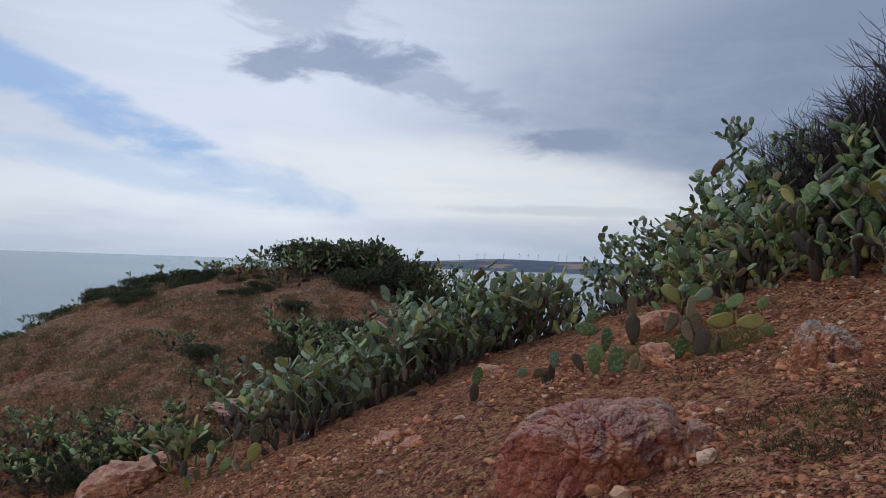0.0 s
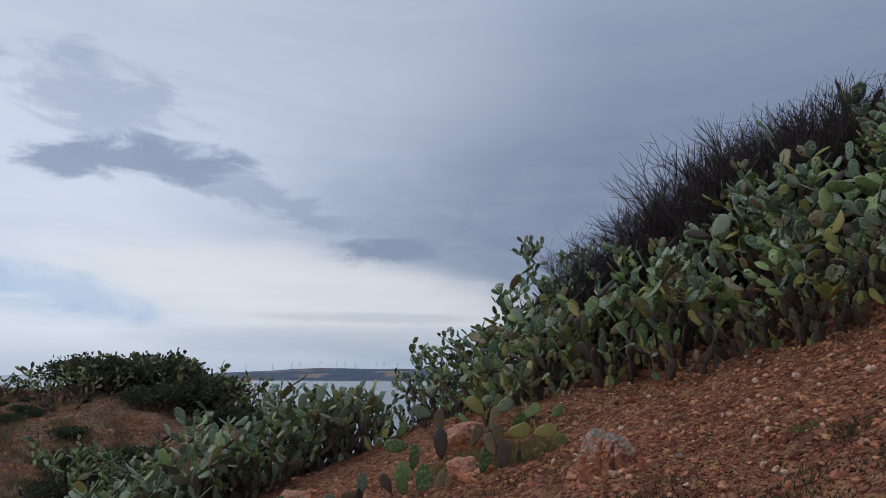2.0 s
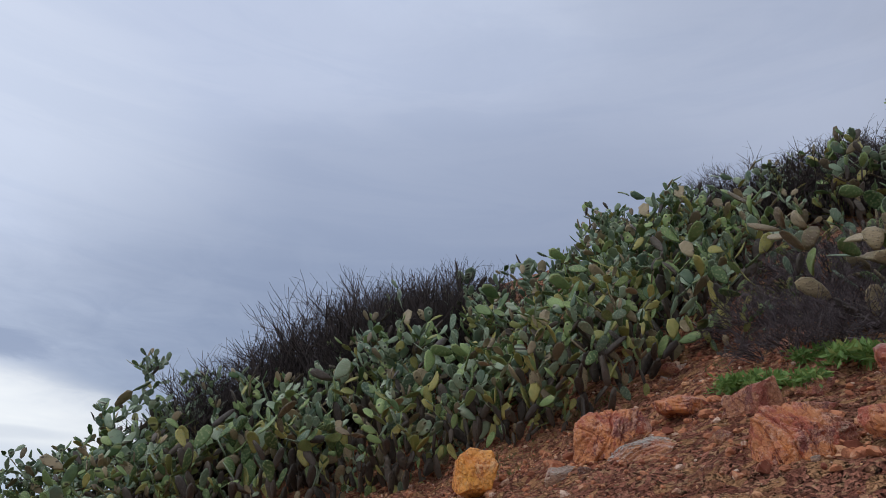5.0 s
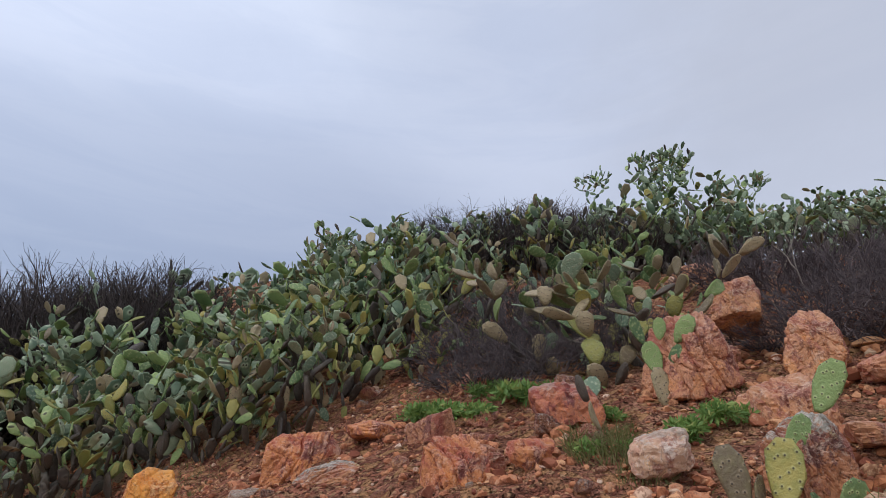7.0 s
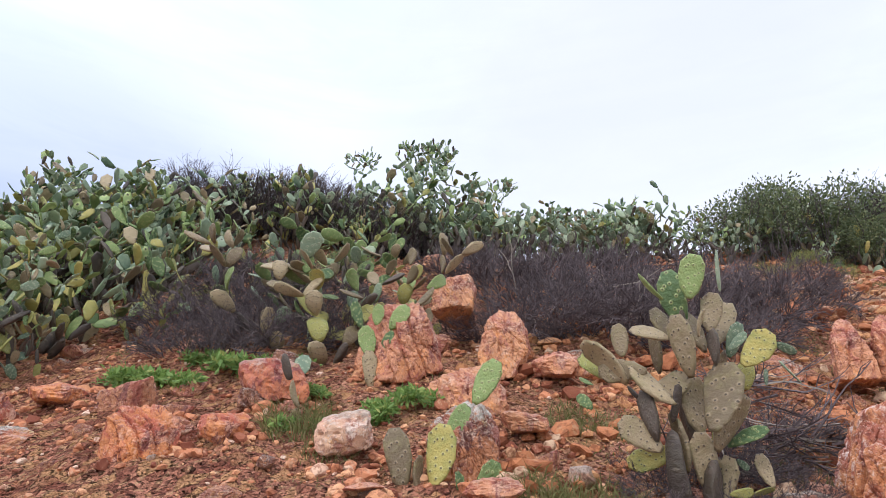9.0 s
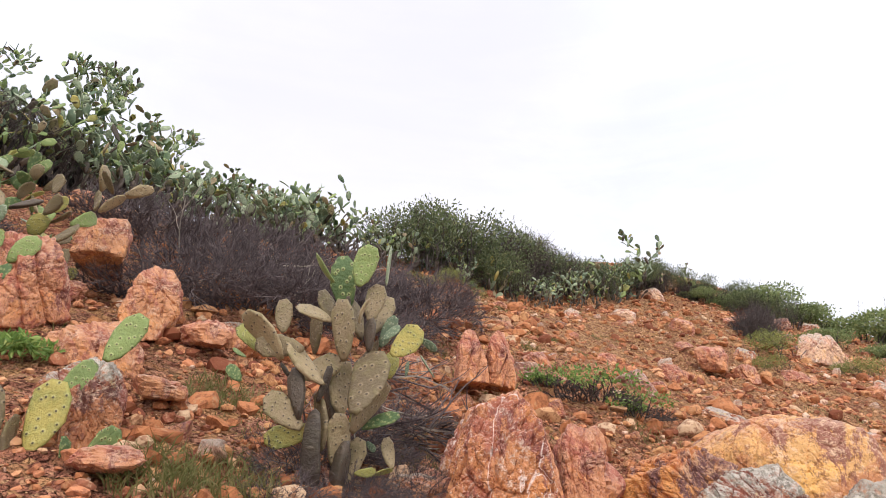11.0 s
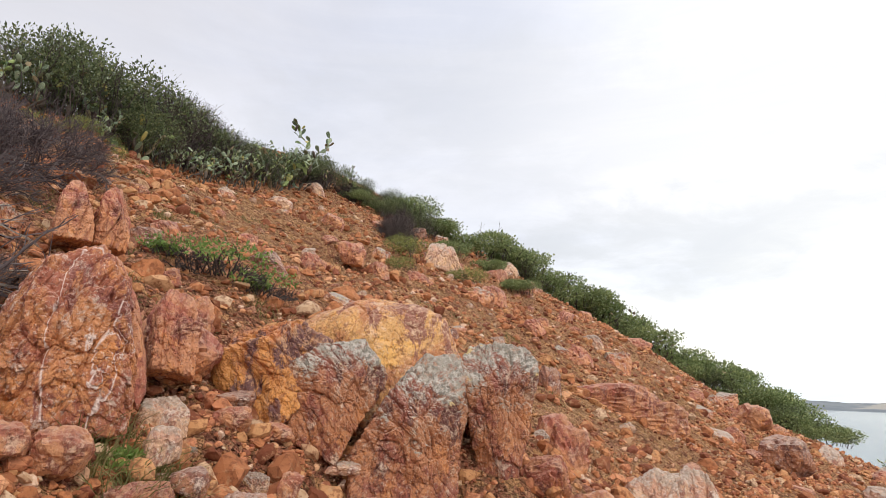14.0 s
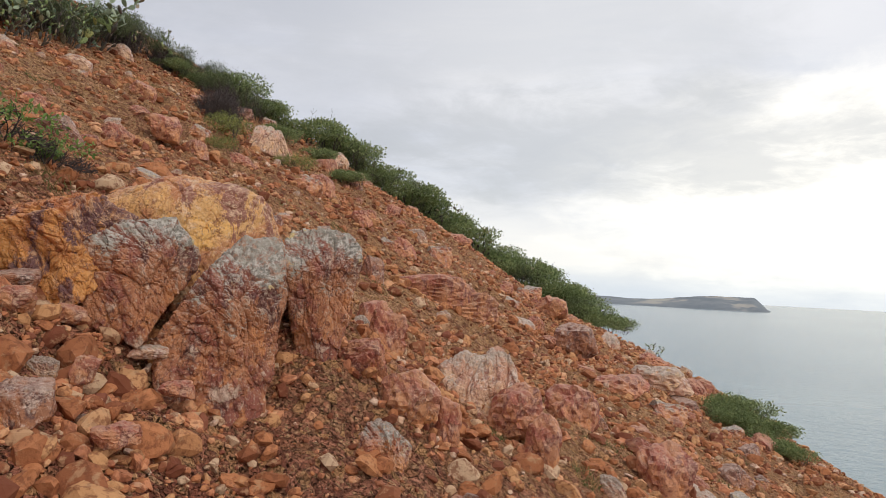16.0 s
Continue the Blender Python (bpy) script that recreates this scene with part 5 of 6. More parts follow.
# the great thicket up the slope, its front edge from the gap to the crest
FRONT = [(1.6, 9.8), (3.3, 8.8), (4.5, 7.0), (5.1, 5.6), (5.5, 4.5), (5.7, 3.5), (6.3, 2.3)]
thicket(BIG + MID, FRONT, 0.7, 26, 1, 0.8, 1.1, (0.55, 1.0))
thicket(MID, [(3.2, 8.6), (4.35, 6.9), (4.95, 5.5), (5.35, 4.4), (5.55, 3.4), (6.1, 2.3)], 0.35, 12, 61, 0.4, 0.65)
thicket(BIG + PALE, [(2.0, 10.2), (3.7, 9.4), (5.0, 7.5), (5.7, 6.0), (6.2, 4.8), (6.5, 3.7), (7.0, 2.5)], 0.9, 16, 12, 0.75, 0.95, (0.55, 0.9))
thicket(BACK + BACKPALE, FRONT, 2.8, 28, 2, 0.8, 1.0, (0.55, 0.72))
thicket(BACKPALE + BACK, [(3.6, 10.6), (5.6, 8.4), (6.6, 6.6), (7.2, 5.0), (7.6, 3.4), (8.4, 2.0)], 2.0, 28, 3, 0.8, 1.02, (1.0, 0.7))
thicket(BACKPALE + BACK, [(6.6, 4.6), (7.0, 3.6), (7.6, 2.4)], 1.4, 9, 33, 0.75, 0.95)
MID[0].put(1.55, 10.0, 10, 0.9)
MID[1].put(1.25, 9.9, 120, 0.8)
PALE[0].put(1.8, 10.5, 40, 0.6)
BACKPALE[1].put(1.5, 11.0, 200, 0.5)
HIGH[0].put(4.6, 10.9, 20, 1.1)
HIGH[1].put(4.2, 11.0, 100, 0.85)
HIGH[1].put(5.0, 10.4, 10, 0.95)
TALL[0].put(3.3, 11.4, 200, 0.75)
BACKPALE[1].put(3.6, 11.1, 60, 0.95)
BACKPALE[0].put(3.0, 11.0, 160, 0.8)
BACKPALE[0].put(4.6, 10.6, 210, 1.15)
BACKPALE[1].put(2.4, 10.9, 300, 0.6)
TALL[1].put(2.9, 11.0, 80, 0.7)
TALL[1].put(3.8, 11.0, 30, 0.8)
BACKPALE[0].put(4.2, 10.9, 0, 1.05)
BACKPALE[1].put(3.4, 10.6, 0, 0.85)
BACKPALE[0].put(2.5, 10.6, 90, 0.5)
HIGH[1].put(7.0, 3.25, 200, 0.48)
HIGH[1].put(7.0, 5.5, 60, 0.5)
HIGH[0].put(7.5, 5.0, 300, 0.68)
HIGH[0].put(7.6, 4.2, 100, 0.64)
HIGH[0].put(7.6, 2.95, 20, 0.7)
HIGH[1].put(7.9, 3.3, 160, 0.75)
TALL[0].put(8.0, 2.6, 80, 0.5)
# the thicket below, round the gully head
thicket(PALE + BIG, [(-2.3, 8.6), (-1.3, 8.9), (0.1, 9.4), (1.0, 10.2)], 0.8, 13, 4, 0.75, 1.0)
thicket(BACKPALE, [(-2.6, 9.4), (-1.5, 9.9), (0.3, 10.4), (1.1, 11.0)], 1.8, 14, 5, 0.8, 1.05)
TALL[0].put(0.9, 11.2, 10, 0.9)
TALL[1].put(0.2, 11.0, 90, 0.62)
BACKPALE[0].put(0.4, 10.4, 15, 0.9)
BACKPALE[1].put(0.85, 10.6, 75, 0.85)
BACKPALE[0].put(1.1, 10.9, 140, 0.75)
BACK[1].put(0.65, 10.0, 200, 0.75)
PALE[1].put(1.0, 10.0, 250, 0.75)
# these darker pads put the gully thicket's shade into the colour
thicket(FAR, [(-7.6, 9.4), (-5.6, 9.6), (-4.4, 10.2)], 2.0, 24, 26, 0.42, 0.6)
MID[0].put(-3.3, 8.4, 40, 0.8)
MID[1].put(-3.7, 9.0, 140, 0.8)
MID[2].put(-4.2, 9.6, 140, 0.8)
SMALL[1].put(-2.6, 7.9, 30, 1.2)
# along the crest
thicket(PALE, [(10.6, -0.2), (10.6, -2.4), (10.4, -4.6), (9.9, -5.6)], 0.8, 12, 7, 0.7, 0.88, (1.0, 0.8))
thicket(BACKPALE, [(11.3, 0.2), (11.3, -2.4), (11.0, -5.0)], 1.2, 26, 17, 0.68, 0.86)
CREST[0].put(11.6, -0.4, 250, 1.2)
CREST[1].put(11.6, -0.95, 140, 0.95)
CREST[1].put(11.5, 0.3, 20, 1.0)
CREST[0].put(11.4, 0.25, 140, 1.0)
CREST[0].put(11.5, -0.95, 60, 1.05)
CREST[0].put(11.6, -1.6, 200, 0.85)
CREST[1].put(11.4, 0.8, 300, 0.9)
BACKPALE[1].put(11.9, -0.9, 10, 1.15)
BACKPALE[0].put(11.5, -0.5, 130, 1.1)
BACKPALE[1].put(11.3, 0.1, 230, 1.0)
BACK[0].put(11.2, -1.4, 60, 0.8)
BACKPALE[0].put(11.7, -0.2, 70, 1.05)
BACKPALE[0].put(10.3, -4.2, 40, 0.66)
BACKPALE[1].put(10.6, -4.8, 140, 0.62)
BACKPALE[0].put(10.0, -5.2, 240, 0.58)
BACKPALE[1].put(10.6, -3.4, 300, 0.68)
BIG[1].put(7.3, 1.9, 30, 0.75)
MID[1].put(6.7, 1.95, 130, 0.9)
MID[2].put(7.5, 1.3, 80, 0.9)
thicket(BACK, [(8.6, 1.8), (9.3, 0.9), (9.8, -0.1)], 1.8, 9, 8, 0.6, 0.82)
thicket(BACKPALE, [(9.4, -6.4), (9.6, -8.2), (10.0, -10.4), (10.7, -12.8)], 1.2, 12, 9, 0.5, 0.72)
BACKPALE[0].put(10.9, -13.4, 30, 0.62)
TALL[1].put(10.7, -12.9, 30, 0.6)
TALL[0].put(10.5, -13.1, 30, 1.3)
TALL[1].put(10.4, -12.6, 130, 0.75)
MID[1].put(10.2, -12.0, 30, 0.9)
# pads among the leafy shrubs of the crest
BACKPALE[0].put(8.95, -7.9, 20, 0.42)
BACKPALE[1].put(9.3, -8.8, 80, 0.5)
BACKPALE[0].put(9.55, -9.7, 140, 0.52)
BACKPALE[1].put(9.8, -10.6, 200, 0.5)
BACKPALE[0].put(10.2, -11.6, 260, 0.55)
TALL[0].put(9.2, -6.6, 40, 0.5)
MID[0].put(9.1, -7.2, 100, 0.8)
UPRIGHT_CREST = ((10.9, -10.0, 200, 0.95), (10.6, -10.6, 40, 0.8), (10.4, -8.6, 100, 1.05), (10.6, -9.3, 10, 1.0))
# standing alone on the near slope
WORN[0].put(5.6, 0.55, 60, 0.95, wide=1.45)
WORN[1].put(5.8, 1.0, 160, 0.9, wide=1.35)
WORN[1].put(6.0, 0.1, 260, 1.0, wide=1.2)
WORN[0].put(6.55, 0.15, 170, 0.95, wide=1.35)
MID[2].put(6.9, 0.55, 60, 1.0)
MID[0].put(6.7, -0.25, 200, 0.75)
SMALL[1].put(4.3, 0.58, 80, 0.9)
SMALL[1].put(4.6, 7.0, 200, 0.9)


def few_pads(x, y, turn, label, *pads):
    """A small plant, pad by pad: place along and above its foot, length, lean to the side, turn, kind."""
    t = thing("prickly_pear", x, y, float(ground(x, y)), label, "cactus", "prickly pears", turn)
    for k, (px, pz, size, lean, twist, kind) in enumerate(pads):
        m = pose(px, 0.03 * (k % 3 - 1), pz, 0, lean, twist) @ Matrix.Scale(size, 4)
        part_of(t, "pad", PADS[kind][k % len(PADS[kind])], m)


def old_pear(x, y, turn):
    """The big worn plant beside the path, branch by branch."""
    t = thing("prickly_pear", x, y, float(ground(x, y)), "big old prickly pear, corky brown with a few green pads", "cactus", "prickly pears", turn)
    n = [0]

    def branch(kind, *pads):
        for x0, z0, x1, z1, turned, broad in pads:
            n[0] += 1
            d = Vector((x1 - x0, 0, z1 - z0))
            m = pose(x0, 0.13 * math.sin(n[0] * 2.4) + (0.04 if turned > 60 else 0), z0, 0, math.degrees(math.atan2(d.x, d.z)), 0) @ pose(0, 0, 0, 14 * math.sin(n[0] * 1.7), 0, turned + 30 * math.sin(n[0] * 2.9))
            k = d.length * 1.12
            part_of(t, "pad", PADS[kind][n[0] % len(PADS[kind])], m @ Matrix.Diagonal((k * broad * (1.15 if kind == "dark" else 1.02), k * (1.8 if kind == "dark" else 0.95), k, 1)))
    branch("dark", (0.00, -0.06, 0.01, 0.25, 20, 0.60), (-0.20, 0.34, -0.24, 0.59, 15, 0.60), (-0.27, 0.59, -0.31, 0.67, 30, 0.70), (0.13, 0.71, 0.14, 0.90, 10, 0.60), (-0.12, 0.02, -0.19, 0.37, 30, 0.50))
    branch("dark", (-0.02, 0.34, -0.02, 0.68, 40, 0.50), (-0.06, 0.63, -0.13, 0.46, 10, 0.40), (0.00, 0.92, 0.01, 1.04, 10, 0.60))
    branch("brown", (0.01, 0.11, 0.00, 0.38, 8, 1.15), (0.07, 0.37, 0.14, 0.71, -6, 1.20), (0.00, 0.39, 0.01, 0.67, 20, 1.00), (0.00, 0.65, -0.01, 0.96, -10, 0.85), (0.12, 0.89, 0.17, 1.09, 15, 1.00))
    branch("brown", (0.15, 0.84, 0.24, 1.08, -12, 0.95), (-0.20, 0.70, -0.43, 0.71, 12, 1.10), (-0.24, 0.59, -0.02, 0.68, -15, 1.00), (-0.32, 0.80, -0.35, 0.98, 10, 1.10), (-0.07, 0.87, -0.24, 0.97, 18, 1.25))
    branch("brown", (-0.20, 0.34, -0.18, 0.60, -30, 1.00), (0.05, 0.86, 0.08, 1.00, 60, 0.90), (-0.13, -0.02, -0.06, 0.05, 20, 1.40), (0.30, 0.13, 0.27, 0.28, 5, 0.90))
    branch("yellow", (0.24, 0.69, 0.39, 0.82, 8, 1.20), (0.27, 0.61, 0.28, 0.75, -8, 1.05), (-0.10, 0.31, -0.35, 0.27, 14, 0.80), (-0.40, 0.69, -0.54, 0.81, 20, 1.00), (0.07, 0.32, 0.09, 0.42, 10, 0.90))
    branch("yellow", (0.09, 0.10, 0.19, 0.11, 30, 0.80), (0.19, 0.10, 0.30, 0.11, 40, 0.70))
    branch("green", (0.00, 0.94, -0.04, 1.25, 14, 0.95), (0.04, 1.06, 0.09, 1.28, -8, 1.15), (-0.01, 1.06, 0.05, 1.13, 70, 0.80), (-0.08, 1.08, -0.17, 1.24, 55, 0.80), (0.11, 0.33, 0.30, 0.39, 10, 0.75))
    branch("green", (-0.51, 0.68, -0.58, 0.72, 30, 1.00), (-0.50, 0.52, -0.57, 0.60, 20, 1.00))
    branch("blue", (0.20, 0.78, 0.28, 0.95, 20, 0.80), (0.20, 0.79, 0.30, 0.86, -30, 0.80), (0.40, 0.81, 0.49, 0.75, 25, 0.70), (0.36, 0.63, 0.39, 0.71, 40, 0.70), (0.20, 1.09, 0.19, 1.31, 80, 0.50))
    branch("blue", (0.43, 0.75, 0.53, 0.65, 70, 0.40), (0.16, 0.27, 0.20, 0.22, 40, 0.90))
    branch("brown", (-0.10, 0.50, -0.26, 0.74, 35, 1.0), (-0.16, 0.72, -0.12, 0.95, -25, 1.0), (0.05, 0.30, 0.20, 0.55, 30, 0.9), (-0.05, 0.20, -0.16, 0.46, -35, 1.0), (0.08, 0.62, 0.20, 0.80, 40, 1.0))
    branch("brown", (-0.30, 0.64, -0.46, 0.88, -20, 1.0), (-0.02, 0.86, -0.14, 1.06, 30, 1.0), (0.10, 0.80, 0.06, 1.05, 45, 0.9), (-0.18, 0.30, -0.36, 0.44, 25, 1.1), (0.02, 0.02, 0.14, 0.26, -20, 0.9))


old_pear(3.42, -1.60, -113)
few_pads(3.60, -0.17, -95, "low prickly pear of broad green and brown pads", (-0.05, -0.05, 0.33, -9, 15, "brown"), (0.10, -0.03, 0.33, 12, -20, "yellow"),
         (0.17, 0.22, 0.24, 38, 30, "green"), (0.31, 0.38, 0.27, 30, -10, "green"), (0.02, -0.06, 0.2, 3, 80, "brown"), (0.34, -0.12, 0.25, 20, 20, "green"), (0.25, -0.1, 0.16, -10, 60, "green"))
few_pads(2.05, 6.05, -18, "sprawling prickly pear with two broad yellow-green pads", (0.02, -0.05, 0.30, 5, 20, "dark"), (0.0, 0.17, 0.22, -10, 30, "brown"), (0.06, 0.29, 0.26, 78, 20, "yellow"), (0.29, 0.31, 0.24, 82, 15, "yellow"),
         (0.48, 0.28, 0.19, 105, 40, "green"), (-0.05, 0.10, 0.24, -28, 40, "brown"), (-0.16, -0.05, 0.25, 15, 30, "green"), (0.12, -0.05, 0.24, 20, 50, "dark"))
few_pads(1.32, 6.25, -14, "low clump of upright green prickly pear pads", (-0.10, -0.04, 0.27, -12, 20, "green"), (0.05, -0.04, 0.29, 8, -25, "green"), (-0.02, 0.17, 0.24, 2, 30, "green"), (0.17, -0.04, 0.24, 24, 30, "brown"),
         (-0.22, -0.02, 0.20, -28, 10, "dark"), (-0.04, 0.10, 0.20, -40, 15, "green"), (0.28, -0.05, 0.2, 10, 45, "brown"))
few_pads(0.82, 6.8, -8, "straggling prickly pear with one pale round pad", (0.05, -0.05, 0.24, 8, 60, "dark"), (0.08, 0.13, 0.18, 2, 10, "blue"), (0.04, 0.08, 0.22, -82, 40, "brown"), (-0.16, 0.10, 0.17, -95, 50, "blue"), (0.02, -0.05, 0.16, -20, 30, "green"))
few_pads(2.0, 7.0, -17, "dark-stemmed prickly pear in front of an orange rock", (-0.25, -0.05, 0.34, -4, 30, "dark"), (-0.27, 0.22, 0.26, -6, 50, "brown"), (0.25, -0.05, 0.36, 6, 20, "dark"), (0.27, 0.25, 0.26, 12, 30, "brown"), (0.20, 0.42, 0.26, -50, 20, "yellow"),
         (0.30, 0.44, 0.25, 60, 25, "blue"), (-0.36, 0.40, 0.24, -70, 20, "blue"), (0.05, 0.10, 0.24, 30, 30, "brown"), (-0.6, 0.08, 0.28, -85, 25, "green"), (0.5, 0.2, 0.26, 20, 15, "green"), (0.6, 0.38, 0.24, 50, 10, "green"))
few_pads(0.12, 6.7, -4, "small withered prickly pear on a thin stem", (0.0, -0.04, 0.22, 0, 40, "dark"), (0.01, 0.14, 0.20, 6, 15, "green"))
MID[2].put(2.45, 7.7, 110, 0.7)
MID[0].put(2.9, 7.3, 30, 0.7)
few_pads(4.95, 0.12, -95, "young bright green prickly pear by the rocks", (-0.02, -0.04, 0.3, -4, 30, "brown"), (-0.04, 0.2, 0.26, -12, 20, "green"), (0.03, 0.22, 0.22, 25, -30, "green"),
         (-0.12, 0.42, 0.22, -18, 40, "green"), (0.10, 0.42, 0.25, 35, 10, "green"), (-0.01, 0.46, 0.18, 8, 20, "green"))
# dark plants over the spur across the gully
rng = random.Random(77)
for i in range(26):
    x = -9.0 + 8.5 * (i + rng.random()) / 26
    FAR[i % 3].put(x, 25.0 + rng.uniform(-1.4, 1.0) + (0.6 if x > -6 else 0), rng.uniform(0, 360), rng.uniform(0.6, 0.95) * (1.05 if x > -6.5 else 0.75))
for i in range(34):
    FAR[i % 3].put(rng.uniform(-6.8, 0.8), rng.uniform(22.5, 26.0), rng.uniform(0, 360), rng.uniform(0.8, 1.2))
for i in range(34):
    y = rng.uniform(10.8, 17.0)
    FAR[i % 3].put(rng.uniform(-4.3, -1.2), y, rng.uniform(0, 360), rng.uniform(0.65, 1.0))
for i in range(16):
    FAR[i % 3].put(-19.0 + 11.0 * (i + rng.random()) / 16, 24.6 + rng.uniform(-1.0, 0.8), rng.uniform(0, 360), rng.uniform(0.35, 0.6))
for x, y, s in ((-7.0, 15.6, 0.6), (-6.4, 15.2, 0.5), (-5.7, 13.6, 0.4), (-8.6, 23.0, 0.8), (-9.4, 24.0, 0.7), (-18.6, 25.4, 0.7), (-13.8, 24.0, 0.6), (-14.8, 23.6, 0.6), (-15.6, 23.0, 0.6)):
    FAR[1].put(x, y, x * 40, s)
# on the seaward ridge
for x, y, s in ((2.5, -22.9, 0.9), (3.1, -23.3, 0.6), (4.4, -22.7, 0.9), (4.0, -22.4, 0.7), (5.2, -22.0, 0.6), (-0.4, -22.0, 0.5), (1.2, -22.6, 0.6), (-3.0, -19.6, 0.4), (11.2, -15.4, 0.45), (13.0, -19.6, 0.45)):
    FAR[0].put(x, y, x * 70, s * 0.9)



# ---- twigs, leaves, grass ----
def tube(V, F, pts, r0, r1):
    """A thin three-sided tapered twig along the points."""
    base = sum(len(v) for v in V)
    P = np.array(pts)
    n = len(P)
    d = np.gradient(P, axis=0)
    d /= np.linalg.norm(d, axis=1)[:, None] + 1e-9
    side = np.cross(d, (0.31, 0.87, 0.38))
    side /= np.linalg.norm(side, axis=1)[:, None] + 1e-9
    up = np.cross(d, side)
    r = np.linspace(r0, r1, n)[:, None]
    V.append(np.concatenate([P + r * (math.cos(a) * side + math.sin(a) * up) for a in (0, 2.094, 4.189)]))
    i = np.arange(n - 1)
    for k in range(3):
        a, b = k * n, ((k + 1) % 3) * n
        F.append(base + np.stack([i + a, i + b, i + b + 1, i + a + 1], -1))


def stem(rng, p, d, length, steps, wander, lift):
    pts = [p.copy()]
    for _ in range(steps):
        d = (d + Vector((rng.gauss(0, wander), rng.gauss(0, wander), rng.gauss(0, wander) + lift))).normalized()
        p = p + d * (length / steps)
        pts.append(p.copy())
    return pts, d


def twigs_mesh(name, seed, stems, rx, h, upright, mat, forks=4, thin=0.004, fine=True, dome=True):
    """The bare branches of a shrub, rising from its middle or as a low tangle."""
    rng = random.Random(seed)
    V, F = [], []
    for _ in range(stems):
        a, r = rng.uniform(0, 6.283), rx * math.sqrt(rng.random())
        reach = (1 - 0.65 * (r / rx) ** 2) if dome else 1
        p = Vector((r * math.cos(a) * 0.8, r * math.sin(a) * 0.8, -0.05))
        out = Vector((math.cos(a), math.sin(a), 0)) * (r / rx) * (1 - upright)
        d = (out + Vector((rng.gauss(0, 0.25), rng.gauss(0, 0.25), 0.4 + upright))).normalized()
        ln = h * (rng.uniform(0.72, 0.95) if upright > 0.6 else rng.uniform(0.6, 1.1)) * reach
        pts, _ = stem(rng, p, d, ln, 5, 0.16 + 0.1 * (1 - upright), 0.05 * upright - 0.08 * (1 - upright))
        tube(V, F, pts, thin * 1.8, thin * 0.6)
        for _ in range(forks):
            k = rng.randrange(2, 5)
            q, dd = pts[k], (pts[k] - pts[k - 1]).normalized()
            dd = (dd + Vector((rng.gauss(0, 0.55), rng.gauss(0, 0.55), rng.gauss(0, 0.3)))).normalized()
            sub, _ = stem(rng, q, dd, ln * (rng.uniform(0.10, 0.28) if upright > 0.6 else rng.uniform(0.2, 0.5)), 3, 0.2, 0.06 * upright)
            tube(V, F, sub, thin * 0.9, thin * 0.4)
            if fine:
                for _ in range(1 if upright > 0.6 else 2):
                    j = rng.randrange(1, 3)
                    d3 = ((sub[j] - sub[j - 1]).normalized() + Vector((rng.gauss(0, 0.6), rng.gauss(0, 0.6), rng.gauss(0, 0.4)))).normalized()
                    s3, _ = stem(rng, sub[j], d3, ln * rng.uniform(0.08, 0.22), 2, 0.3, 0.03)
                    tube(V, F, s3, thin * 0.55, thin * 0.3)
    return mesh_of(name, np.concatenate(V), np.concatenate(F), mat, smooth=False)


def leaves_mesh(name, seed, count, rx, h, leaf, mat, wide=0.5, shell=0.55, lumps=7):
    """A crown of small folded leaves in uneven clumps, with gaps between them."""
    g = np.random.RandomState(seed)
    ca = g.uniform(0, 6.283, lumps)
    cr = rx * 0.72 * np.sqrt(g.rand(lumps))
    cs = rx * g.uniform(0.32, 0.55, lumps)
    ch = h * (1 - 0.6 * (cr / rx) ** 2) * g.uniform(0.55, 0.8, lumps)
    k = g.randint(0, lumps, count)
    v = g.normal(size=(count, 3))
    v /= np.linalg.norm(v, axis=1)[:, None]
    v *= (shell + (1 - shell) * g.rand(count))[:, None] * g.uniform(0.8, 1.15, (count, 1))
    c = np.stack([cr[k] * np.cos(ca[k]), cr[k] * np.sin(ca[k]), ch[k]], -1) + v * np.stack([cs[k], cs[k], h * 0.34 * np.ones(count)], -1)
    keep = c[:, 2] > 0.01
    c, v = c[keep], v[keep]
    n = len(c)
    d = v + 0.8 * g.normal(size=(n, 3)) + (0, 0, 0.35)
    d /= np.linalg.norm(d, axis=1)[:, None]
    s = np.cross(d, g.normal(size=(n, 3)))
    s /= np.linalg.norm(s, axis=1)[:, None] + 1e-9
    nn = np.cross(d, s)
    L = leaf * g.uniform(0.6, 1.3, (n, 1))
    W = L * wide
    P = np.stack([c, c + d * L * 0.5 + s * W * 0.5 + nn * W * 0.2, c + d * L, c + d * L * 0.5 - s * W * 0.5 + nn * W * 0.2], 1)
    i = np.arange(n)[:, None] * 4
    F = np.concatenate([i + (0, 1, 2), i + (0, 2, 3)])
    return mesh_of(name, P.reshape(-1, 3), F, mat, smooth=False)


